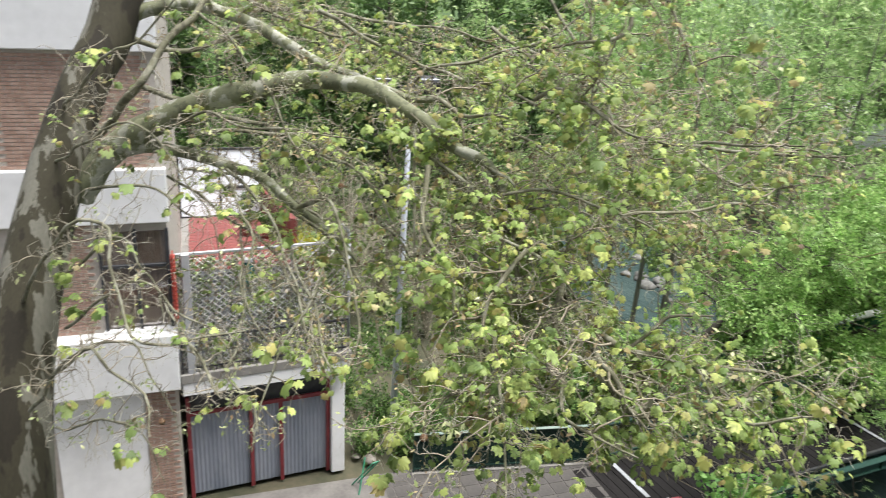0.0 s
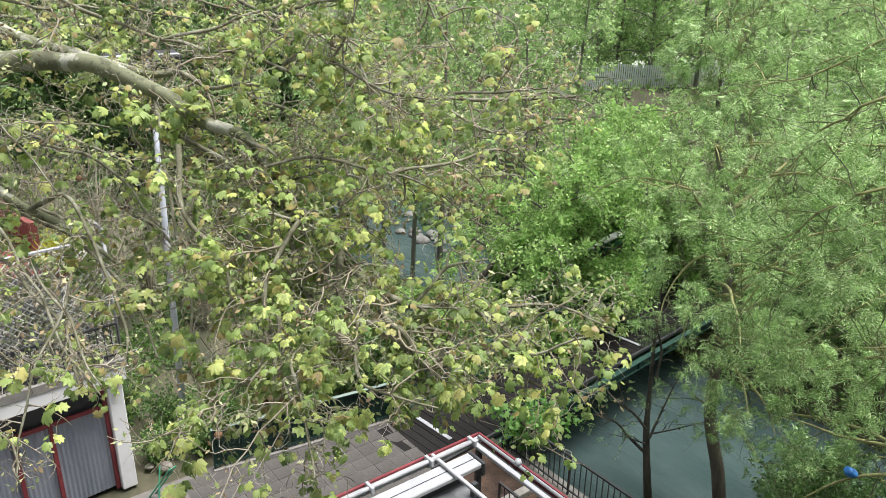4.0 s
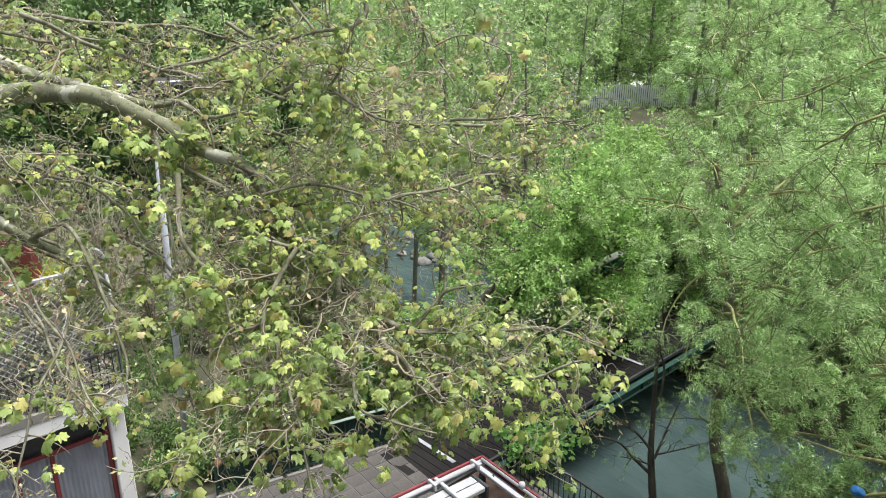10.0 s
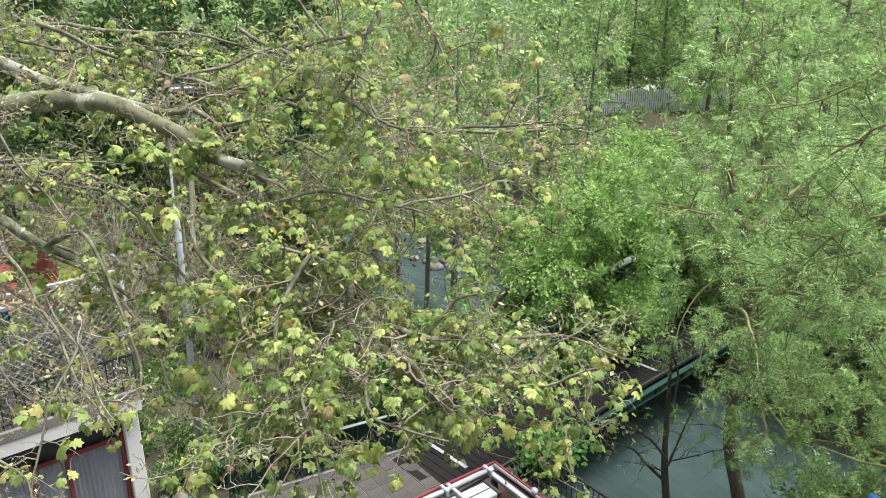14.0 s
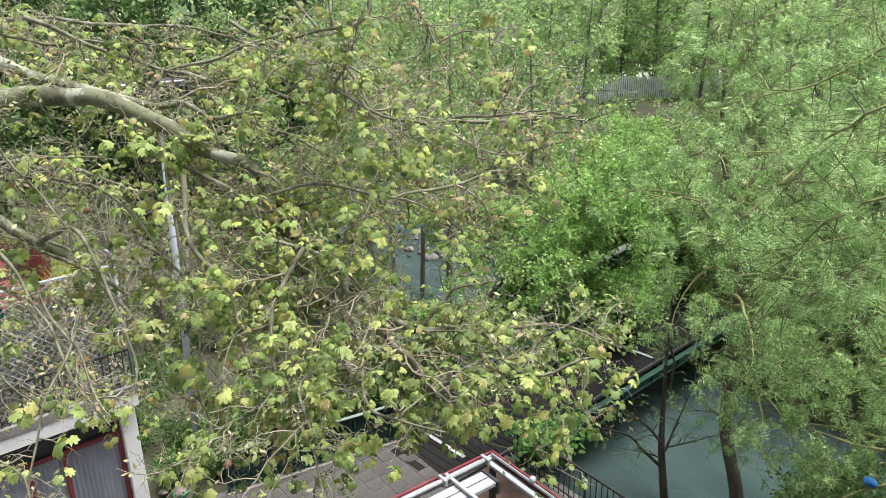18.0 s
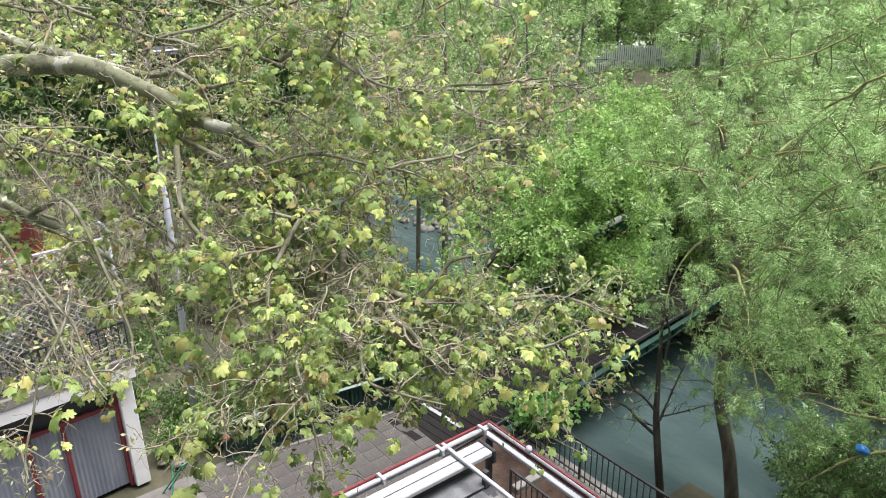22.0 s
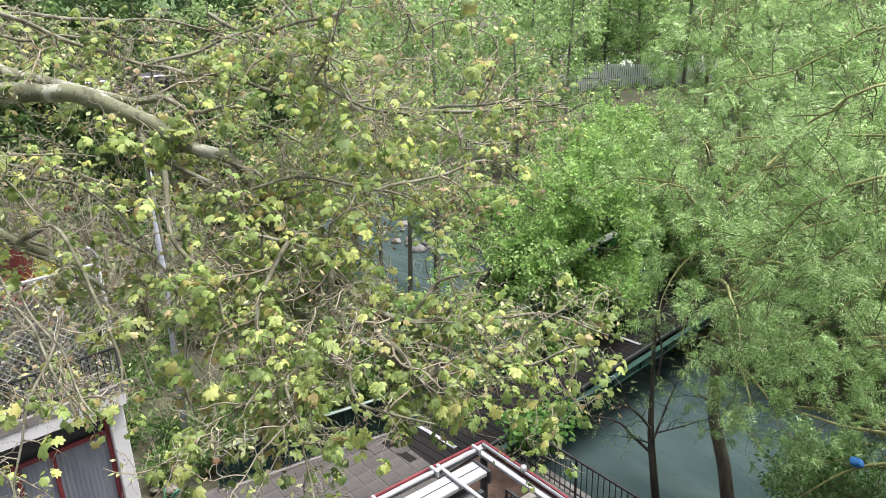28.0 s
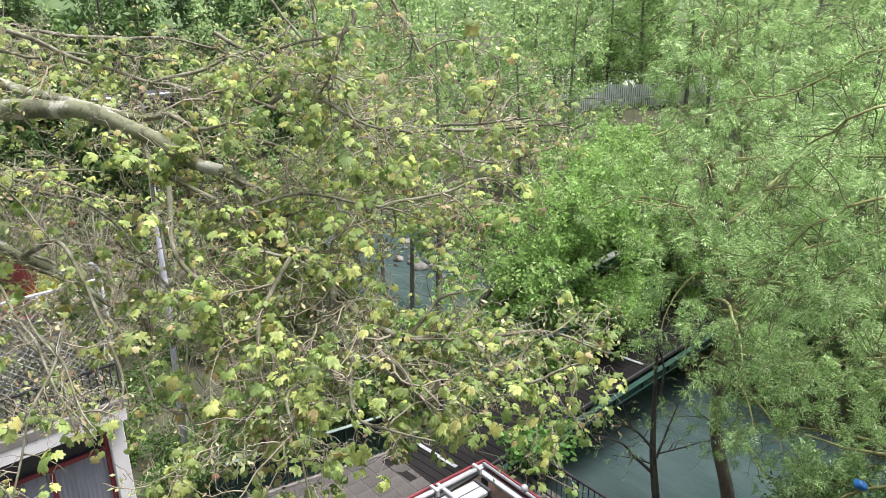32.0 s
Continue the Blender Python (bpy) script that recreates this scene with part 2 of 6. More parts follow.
M_ALU = mat("lamp_grey", (0.42, 0.45, 0.5), (0.58, 0.61, 0.66), 0.45, 4, 0.05, metal=0.3)
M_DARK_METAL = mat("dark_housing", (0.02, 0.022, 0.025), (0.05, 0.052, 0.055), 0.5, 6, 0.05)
M_STONE = mat("river_stone", (0.10, 0.10, 0.09), (0.24, 0.235, 0.22), 0.9, 3, 0.5, obj=0.25)
M_ROAD = mat("pale_road", (0.26, 0.26, 0.25), (0.36, 0.36, 0.35), 0.9, 0.4, 0.1)
M_IVY = leaf_mat("ivy_leaf", [(0.0, (0.12, 0.18, 0.06)), (0.5, (0.24, 0.31, 0.13)), (1.0, (0.50, 0.54, 0.36))], trans=0.3)
M_PALE_ROCK = mat("pale_rock", (0.09, 0.08, 0.065), (0.22, 0.20, 0.17), 0.9, 6, 0.5)
M_COPING = mat("pale_green_coping", (0.13, 0.18, 0.15), (0.22, 0.28, 0.24), 0.5, 5, 0.1)
M_SHUTTER = mat("red_shutter_paint", (0.26, 0.035, 0.022), (0.40, 0.065, 0.04), 0.6, 5, 0.1)
M_SLATE = mat("grey_fabric", (0.09, 0.095, 0.10), (0.16, 0.165, 0.17), 0.8, 3, 0.1)
M_BLUE = mat("blue_plastic", (0.02, 0.12, 0.42), (0.05, 0.25, 0.6), 0.4, 7, 0.2)
M_TEAL = mat("teal_cloth", (0.01, 0.13, 0.13), (0.03, 0.22, 0.2), 0.8, 7, 0.2)
M_DRY_VINE = leaf_mat("dry_vine", [(0.0, (0.22, 0.17, 0.12)), (0.3, (0.38, 0.33, 0.25)), (0.5, (0.46, 0.43, 0.36)), (0.66, (0.30, 0.29, 0.22)), (0.72, (0.15, 0.21, 0.06)), (1.0, (0.26, 0.33, 0.11))], trans=0.2)

M_TRELLIS = mat("weathered_trellis", (0.46, 0.45, 0.42), (0.70, 0.69, 0.66), 0.8, 5, 0.2)
M_GREEN_LIGHT = mat("green_enamel", (0.02, 0.16, 0.09), (0.05, 0.24, 0.13), 0.4, 5, 0.1)
M_REDPAVE = mat("red_paving", (0.09, 0.055, 0.048), (0.16, 0.10, 0.085), 0.9, 3, 0.3)
M_PALE_FENCE = mat("pale_fence", (0.68, 0.69, 0.70), (0.8, 0.81, 0.82), 0.8, 2, 0.1)
M_CURTAIN = mat("brown_curtain", (0.10, 0.075, 0.055), (0.19, 0.145, 0.11), 0.9, 5, 0.3, stretch=(6, 1, .3))
M_HILL = mat("wooded_hill", (0.05, 0.09, 0.035), (0.11, 0.17, 0.06), 0.95, .06, 1.0, fine=9)
M_SEED = mat("seed_ball", (0.13, 0.075, 0.04), (0.24, 0.14, 0.075), 0.9, 40, 0.6)
M_GLASS = bpy.data.materials.new("window_glass")
M_GLASS.use_nodes = True
M_GLASS.node_tree.nodes["Principled BSDF"].inputs["Base Color"].default_value = (0.10, 0.12, 0.13, 1)
M_GLASS.node_tree.nodes["Principled BSDF"].inputs["Roughness"].default_value = 0.05

M_LAMP_GLASS = mat("dark_lamp_glass", (0.008, 0.009, 0.01), (0.015, 0.016, 0.018), 0.45, 6, 0.02)
M_CLEAR = bpy.data.materials.new("clear_glass")
M_CLEAR.use_nodes = True
_c = M_CLEAR.node_tree
_t, _g, _m = _c.nodes.new("ShaderNodeBsdfTransparent"), _c.nodes.new("ShaderNodeBsdfGlossy"), _c.nodes.new("ShaderNodeMixShader")
_g.inputs["Roughness"].default_value = 0.03
_m.inputs[0].default_value = 0.12
_c.links.new(_t.outputs[0], _m.inputs[1]), _c.links.new(_g.outputs[0], _m.inputs[2]), _c.links.new(_m.outputs[0], _c.nodes["Material Output"].inputs[0])

M_WATER = bpy.data.materials.new("river_water")
M_WATER.use_nodes = True
_n, _l = M_WATER.node_tree.nodes, M_WATER.node_tree.links
_b = _n["Principled BSDF"]
_co, _mp, _n1, _n2, _bp, _rp = (_n.new(k) for k in ("ShaderNodeTexCoord", "ShaderNodeMapping", "ShaderNodeTexNoise", "ShaderNodeTexNoise", "ShaderNodeBump", "ShaderNodeValToRGB"))
_mp.inputs["Scale"].default_value = (1.6, 0.6, 1)
_n1.inputs["Scale"].default_value, _n1.inputs["Detail"].default_value, _n1.inputs["Distortion"].default_value = 1.2, 5, 1.2
_n2.inputs["Scale"].default_value, _n2.inputs["Detail"].default_value = 0.5, 3
_l.new(_co.outputs["Object"], _mp.inputs[0]), _l.new(_mp.outputs[0], _n1.inputs[0]), _l.new(_mp.outputs[0], _n2.inputs[0])
_rp.color_ramp.elements[0].color, _rp.color_ramp.elements[1].color = (0.032, 0.054, 0.052, 1), (0.056, 0.084, 0.080, 1)
_rp.color_ramp.elements[0].position, _rp.color_ramp.elements[1].position = 0.35, 0.7
_l.new(_n2.outputs[0], _rp.inputs[0]), _l.new(_rp.outputs[0], _b.inputs["Base Color"])
_bp.inputs["Strength"].default_value, _bp.inputs["Distance"].default_value = 0.6, 0.14
_l.new(_n1.outputs[0], _bp.inputs["Height"]), _l.new(_bp.outputs[0], _b.inputs["Normal"])
_b.inputs["Roughness"].default_value = 0.35
_b.inputs["Specular IOR Level"].default_value = 0.1


# ---- mesh helpers ----
def mesh_np(name, verts, faces, material, smooth=False):
    """A mesh from arrays; every face has the same number of corners."""
    verts, faces = np.asarray(verts, float), np.asarray(faces, np.int32)
    me = bpy.data.meshes.new(name)
    k = faces.shape[1]
    me.vertices.add(len(verts))
    me.vertices.foreach_set("co", verts.ravel())
    me.loops.add(faces.size)
    me.loops.foreach_set("vertex_index", faces.ravel())
    me.polygons.add(len(faces))
    me.polygons.foreach_set("loop_start", np.arange(0, faces.size, k, dtype=np.int32))
    me.polygons.foreach_set("loop_total", np.full(len(faces), k, np.int32))
    if smooth:
        me.polygons.foreach_set("use_smooth", np.ones(len(faces), bool))
    me.update(calc_edges=True)
    me.materials.append(material)
    return me


def finish(name, bm, material, smooth=False):
    me = bpy.data.meshes.new(name)
    bmesh.ops.recalc_face_normals(bm, faces=bm.faces)
    if smooth:
        for f_ in bm.faces:
            f_.smooth = True
    bm.to_mesh(me)
    bm.free()
    me.materials.append(material)
    return me


def part(name, bm, material, parent, label="", smooth=False):
    me = bm if isinstance(bm, bpy.types.Mesh) else finish(name, bm, material, smooth)
    ob = new(name, me)
    ob.parent = parent
    if label:
        ob["label"] = label
    return ob


def thing(name, label, category, at=(0, 0, 0), group="", kind="", turn=0.0):
    ob = new(name)
    ob.matrix_basis = pose(*at, 0, 0, turn)
    return tagged(ob, label, category, group, kind)


def box(x0, y0, z0, x1, y1, z1, bevel=0.0, bm=None):
    bm = bm or bmesh.new()
    vs = [bm.verts.new((x, y, z)) for x in (x0, x1) for y in (y0, y1) for z in (z0, z1)]
    fs = [bm.faces.new([vs[i] for i in q]) for q in ((0, 1, 3, 2), (4, 6, 7, 5), (0, 4, 5, 1), (2, 3, 7, 6), (0, 2, 6, 4), (1, 5, 7, 3))]
    if bevel:
        es = {e for f_ in fs for e in f_.edges}
        bmesh.ops.bevel(bm, geom=list(es), offset=bevel, segments=1, affect="EDGES")
    return bm


def rod(p, q, r, sides=8, bm=None, r2=None):
    bm = bm or bmesh.new()
    p, q = Vector(p), Vector(q)
    m = Matrix.Translation((p + q) / 2) @ (q - p).to_track_quat("Z", "Y").to_matrix().to_4x4()
    bmesh.ops.create_cone(bm, cap_ends=True, segments=sides, radius1=r, radius2=r if r2 is None else r2, depth=(q - p).length, matrix=m)
    return bm


def structure(name, bm, material, label, category=""):
    ob = new(name, bm if isinstance(bm, bpy.types.Mesh) else finish(name, bm, material))
    return tagged(ob, label, category or name.split("_")[0], kind="structure")


def spline(pts, step=0.08):
    """Smooth path (x, y, z, radius) through a few control points."""
    pts = np.asarray(pts, float)
    ext = np.vstack([2 * pts[0] - pts[1], pts, 2 * pts[-1] - pts[-2]])
    out = []
    for i in range(1, len(ext) - 2):
        a, b, c, d = ext[i - 1:i + 3]
        n_ = max(2, int(np.linalg.norm(c[:3] - b[:3]) / step))
        for k in range(n_):
            t = k / n_
            out.append(0.5 * (2 * b + (c - a) * t + (2 * a - 5 * b + 4 * c - d) * t * t + (3 * b - a - 3 * c + d) * t ** 3))
    out.append(pts[-1])
    out = np.array(out)
    out[:, 3] = np.maximum(out[:, 3], 0.0015)
    return out


def tubes(paths, sides):
    """Arrays of one mesh of tapered tubes along many paths."""
    V, F, base = [], [], 0
    ang = np.arange(sides) * 2 * np.pi / sides
    for p in paths:
        p = np.asarray(p, float)
        d = np.gradient(p[:, :3], axis=0)
        d /= np.linalg.norm(d, axis=1)[:, None] + 1e-9
        ref = np.array([[.97, -.25, 0]]) if abs(p[-1, 2] - p[0, 2]) > .75 * np.linalg.norm(p[-1, :3] - p[0, :3]) else np.array([[.05, .08, 1.0]])
        a = np.cross(d, ref)
        a /= np.linalg.norm(a, axis=1)[:, None] + 1e-9
        b = np.cross(d, a)
        ring = p[:, None, :3] + p[:, None, 3:4] * (a[:, None] * np.cos(ang)[None, :, None] + b[:, None] * np.sin(ang)[None, :, None])
        V.append(ring.reshape(-1, 3))
        n_ = len(p)
        i, j = np.meshgrid(np.arange(n_ - 1), np.arange(sides), indexing="ij")
        k = (j + 1) % sides
        F.append(np.stack([base + i * sides + j, base + i * sides + k, base + (i + 1) * sides + k, base + (i + 1) * sides + j], -1).reshape(-1, 4))
        base += n_ * sides
    return np.vstack(V), np.vstack(F)


def frames_np(direction, normal):
    """Rotation matrices whose y axis follows direction and whose z axis leans to normal."""
    y = direction / (np.linalg.norm(direction, axis=1)[:, None] + 1e-9)
    x = np.cross(y, normal)
    x /= np.linalg.norm(x, axis=1)[:, None] + 1e-9
    return np.stack([x, y, np.cross(x, y)], -1)


def scatter(tv, tf, rot, pos, size):
    """Arrays of one mesh of many copies of a small template."""
    V = np.einsum("nij,kj->nki", rot, tv) * size[:, None, None] + pos[:, None]
    F = tf[None] + (np.arange(len(pos)) * len(tv))[:, None, None]
    return V.reshape(-1, 3), F.reshape(-1, tf.shape[1])


def plane_leaf_template(fold=.35, curl=1.1, skew=0.0):
    """A five-lobed toothed leaf one unit long that arches over and hangs, folded a little along its midrib."""
    half = ((7, .90), (13, .86), (22, .70), (30, .82), (40, .97), (50, .82), (63, .66), (76, .74), (88, .82), (101, .64), (124, .56), (150, .26))
    out = []
    for ang, r in [(-a, r) for a, r in half[::-1]] + [(0, 1.0)] + list(half):
        a = radians(ang + skew * 9 * math.sin(ang * 1.7))
        x, y = math.sin(a) * r * .68, math.cos(a) * r * .78 + .22
        z = -fold * abs(x) ** 1.4 + .05 * math.sin(ang * .9)
        k = max(.05, curl)
        out.append((x * (1 - .25 * fold), math.sin(k * y) / k + z * math.sin(k * y) * .4, z - (1 - math.cos(k * y)) / k))
    k = max(.05, curl)
    tv = np.array([(0, math.sin(k * .26) / k, .03 - (1 - math.cos(k * .26)) / k)] + out)
    return tv, np.array([(0, i + 1, i + 2) for i in range(len(out) - 1)])


def pinnate_template(pairs=4, width=.17, droop=.5):
    """A feather leaf one unit long: pairs of pointed leaflets and one at the tip."""
    tv, tf = [], []

    def leaflet(o, ang, ln):
        s, c = math.sin(ang), math.cos(ang)
        b = len(tv)
        for u, w, dz in ((0, 0, 0), (.45, .5 * width / .17 * .3, .03), (1, 0, -.2), (.45, -.5 * width / .17 * .3, .03)):
            x, y = w * ln, u * ln
            tv.append((o[0] + x * c + y * s, o[1] - x * s + y * c, o[2] + dz * ln))
        tf.append((b, b + 1, b + 2, b + 3))

    for i in range(pairs):
        t = .22 + .6 * i / max(1, pairs - 1)
        o = (0, t, -droop * t * t)
        ln = .4 * (1 - .25 * abs(t - .5))
        leaflet(o, radians(62), ln), leaflet(o, radians(-62), ln)
    leaflet((0, .82, -droop * .67), 0, .36)
    return np.array(tv), np.array(tf)


def clump_template(n_=5, seed=1):
    """A tuft of a few small pointed leaves."""
    r = np.random.RandomState(seed)
    tv, tf = [], []
    for i in range(n_):
        o = r.uniform(-.45, .45, 3)
        d = r.normal(size=3)
        d[2] = -abs(d[2]) * .5
        d /= np.linalg.norm(d)
        s = np.cross(d, r.normal(size=3))
        s /= np.linalg.norm(s)
        ln = r.uniform(.4, .65)
        b = len(tv)
        tv += [o, o + d * ln * .5 + s * ln * .24, o + d * ln, o + d * ln * .5 - s * ln * .24]
        tf.append((b, b + 1, b + 2, b + 3))
    return np.array(tv), np.array(tf)


PLANE_T, PLANE_T2, PLANE_T3 = plane_leaf_template(), plane_leaf_template(.8, 1.5, .5), plane_leaf_template(.25, 1.9, -.6)
PINNATE_T, CLUMP_T = pinnate_template(5, .115, .75), clump_template()


# ---- ground, river, pavement ----
def left_bank(y):
    return 10.6 if y < 14 else min(15.5, 10.6 + (y - 14) * 0.32)


def right_bank(y):
    return 23.0 if y < 16 else min(27.0, 23.0 + (y - 16) * 0.2)


def ground_height(x, y):
    xl, xr = left_bank(y), right_bank(y)
    if x < xl:
        side = max(0.0, min(1.0, (y - 14.6) / 6)) * max(0.0, min(1.0, (x - 3) / 6))
        return -0.06 - 1.0 * side + 0.25 * noise.noise((x * .4, y * .4, 0)) * side
    if x <= xr:
        steep = 0.25 if y < 14 else 2.2
        a = min(1, (x - xl) / steep)
        low = -1.7 if (y < 8.6 and 11.2 < x < 14.3) else -3.0
        b = min(1, (xr - x) / 2.5)
        return -0.06 + (low + 0.06) * min(a, b) - (1.0 * (1 - a) if y > 14.6 else 0)
    d = x - xr
    return -0.06 + 3.0 * max(0, min(1, (d - 3) / 14)) ** 1.3 + (0.3 * noise.noise((x * .2, y * .2, 1)) if d > 1 else 0)


def axis(lo, hi, step, far):
    fine = list(np.arange(lo, hi, step))
    out, s = [], step
    a = lo
    while a > -far:
        s *= 1.6
        a -= s
        out.insert(0, a)
    b, s = fine[-1], step
    while b < far:
        s *= 1.6
        b += s
        fine.append(b)
    return out + fine


gx, gy = axis(-4, 48, 0.45, 1500), axis(-3, 62, 0.6, 1500)
gv = np.array([(x, y, ground_height(x, y)) for y in gy for x in gx])
ii, jj = np.meshgrid(np.arange(len(gy) - 1), np.arange(len(gx) - 1), indexing="ij")
o_ = ii * len(gx) + jj
ground = structure("ground", mesh_np("ground", gv, np.stack([o_, o_ + 1, o_ + 1 + len(gx), o_ + len(gx)], -1).reshape(-1, 4), M_GROUND, True), None, "brown earth with the river bed cut into it", "ground")

river = structure("water", box(10.0, -200, -2.9, 29, 400, -2.2), M_WATER, "grey-green flowing river water with faint ripples", "river")

pavement = structure("pavement", box(-30, 4.0, -0.25, 8.62, 14.35, -0.012), M_PAVE_BASE, "worn brown-grey paved terrace beside the river", "pavement")
bank_wall = structure("wall_river_bank", box(10.02, -8, -3.0, 10.5, 10.7, 0.10, 0.02), M_CONCRETE, "concrete retaining wall along the river", "wall")
structure("wall_abutment", box(10.02, 10.7, -3.0, 10.5, 14.2, -0.4, 0.02), M_CONCRETE, "concrete abutment under the footbridge", "wall")
quay = structure("pavement_quay", box(8.62, 6.52, -0.5, 10.02, 11.32, -0.02), M_QUAY, "bare brown earth strip between railings", "ground")

# the own building, behind and below the camera
own = structure("wall_south", box(-14, -1.4, 0, 16, -0.9, 13, 0.0), M_WHITE, "pale rendered wall of the building overlooking the garden", "wall")


# ---- footbridge ----
bridge = thing("footbridge", "dark-decked footbridge with green steel railings over the river", "bridge", (8.6, 11.3, 0), turn=5.5)
part("edge_angle", box(-.2, -.02, -.07, 14.2, .05, 0.03, 0.006), M_BLACK, bridge, "dark deck edge")
near_beam = part("beam", box(1.7, -.16, -0.40, 14.2, -.12, -0.16, 0.006), M_GREEN, bridge, "green steel edge beam")
part("flange", box(1.7, -.24, -0.16, 14.2, -.06, -0.135, 0.005), M_GREEN, near_beam)
part("flange", box(1.7, -.22, -0.425, 14.2, -.06, -0.40, 0.005), M_GREEN, near_beam)
for i in range(9):
    part("stiffener", box(2.2 + i * 1.45, -.22, -.398, 2.215 + i * 1.45, -.165, -.165), M_GREEN, near_beam)
part("beam", box(1.7, 2.06, -0.4, 14.2, 2.16, -0.08, 0.01), M_GREEN, bridge, "green steel edge beam")
plank_me = finish("plank", box(0, .06, -0.05, 0.235, 2.04, 0.0, 0.008), M_DECK)
for i in range(59):
    ob = part("plank", plank_me, None, bridge)
    ob.location = (-.25 + i * 0.245, 0, random.uniform(-.004, .004))
for x, y0, y1 in ((.86, .55, 1.98), (8.58, .22, 1.9)):
    part("stripe", box(x, y0, 0.006, x + 0.11, y1, 0.02), M_STRIPE, bridge, "white painted cross stripe")


def bridge_rail(y, x0, x1):
    n_ = int((x1 - x0) / 2)
    for i in range(n_ + 1):
        x = x0 + (x1 - x0) * i / n_
        part("post", box(x - .03, y - .03, 0, x + .03, y + .03, 1.05, .005), M_GREEN, bridge)
    part("top_rail", box(x0 - .05, y - .07, 1.05, x1 + .05, y + .07, 1.12, .01), M_GREEN, bridge)
    part("lower_rail", box(x0, y - .02, 0.14, x1, y + .02, 0.2, .004), M_GREEN, bridge)
    part("middle_rail", box(x0, y - .02, 0.72, x1, y + .02, 0.78, .004), M_GREEN, bridge)


bridge_rail(2.1, .4, 14.0)

pipe = thing("pipe_bridge", "green steel beam with a pale top crossing the river", "bridge", (12.0, 15.95, 0), turn=10.6)
part("beam", box(0, 0, 0.42, 11.7, .3, 0.8, .02), M_GREEN_LIGHT, pipe)
part("cover", box(7.6, -.04, 0.8, 11.7, .34, 0.86, .01), M_WHITE, pipe, "pale weathered cover plate")
for x in (9.0, 9.6, 11.7):
    part("clamp", box(x, -.06, .5, x + .06, .36, .93, .008), M_DARK_METAL, pipe, "dark clamp")
part("end_plate", box(11.76, -.1, .3, 11.82, .42, 1.05, .008), M_DARK_METAL, pipe, "dark end plate")
part("bearing", box(-.4, 0, -2.2, 0, .4, 0.8, .02), M_CONCRETE, pipe)
part("bearing", box(11.3, -.05, -0.6, 11.7, .35, 0.42, .02), M_CONCRETE, pipe)


# ---- railings and fence ----
def iron_railing(name, label, p, q, step=.15, height=1.0, material=None, z=0.0, group="river railings"):
    material = material or M_BLACK
    p, q = Vector((*p, z)), Vector((*q, z))
    d = q - p
    ob = thing(name, label, "railing", group=group)
    side = Vector((-d.y, d.x, 0)).normalized()

    def bar(z0, z1, w):
        bm = bmesh.new()
        vs = [bm.verts.new(b_ + side * s * w + Vector((0, 0, h))) for b_ in (p, q) for s in (-1, 1) for h in (z0, z1)]
        for f_ in ((0, 1, 3, 2), (4, 6, 7, 5), (0, 4, 5, 1), (2, 3, 7, 6), (0, 2, 6, 4), (1, 5, 7, 3)):
            bm.faces.new([vs[i] for i in f_])
        return bm
    part("top_rail", bar(height - .04, height, .025), material, ob)
    part("lower_rail", bar(.1, .13, .015), material, ob)
    n_ = max(2, int(d.length / step))
    me = finish("baluster", box(-.008, -.008, .0, .008, .008, height - .04), material)
    pm = finish("post", box(-.02, -.02, -.02, .02, .02, height - .04), material)
    for i in range(n_ + 1):
        o = part("post" if i % 14 == 0 else "baluster", pm if i % 14 == 0 else me, None, ob)
        o.location = p + d * i / n_
    return ob


iron_railing("river_railing", "black iron railing with a flat handrail on the river wall", (10.2, 10.85), (10.2, 1.5), z=.1)
iron_railing("stair_railing", "low black iron railing beside the steps", (8.55, 9.15), (8.55, 4.5), z=-.02, height=.95)
fence_g = iron_railing("garden_fence", "green metal fence along the shrubbery", (4.4, 14.18), (8.9, 13.5), step=.11, height=1.05, material=M_GREEN, group="")
net = thing("fence_netting", "dark green wire netting tied to the garden fence", "netting")
nw = [np.array([(4.4 + 4.5 * k / 90, 14.215 - .68 * k / 90, .04, .004), (4.4 + 4.5 * k / 90, 14.215 - .68 * k / 90, 1.02, .004)]) for k in range(91)]
nw += [np.array([(4.4, 14.215, z, .004), (8.9, 13.535, z, .004)]) for z in np.arange(.05, 1.03, .04)]
part("mesh", mesh_np("mesh", *tubes(nw, 4), M_GREEN), None, net)["kind"] = "stuff"
kerb_bm = box(0, -.06, -0.1, 4.6, .1, 0.03, .01)
structure("kerb", kerb_bm, M_CONCRETE, "pale kerb under the green fence", "kerb").matrix_basis = pose(4.35, 14.16, 0, 0, 0, -8.6)
# added sheet imitates denser netting and the shade behind the fence
part("backing", box(0, .05, .06, 4.5, .056, 1.0), M_GREEN, fence_g, "dark green sheet added for dense mesh and the shade behind it").matrix_basis = pose(4.4, 14.18, 0, 0, 0, -8.6)
part("coping", box(-.02, -.05, 1.05, 4.58, .05, 1.075, .006), M_COPING, fence_g, "pale green flat coping").matrix_basis = pose(4.4, 14.18, 0, 0, 0, -8.6)

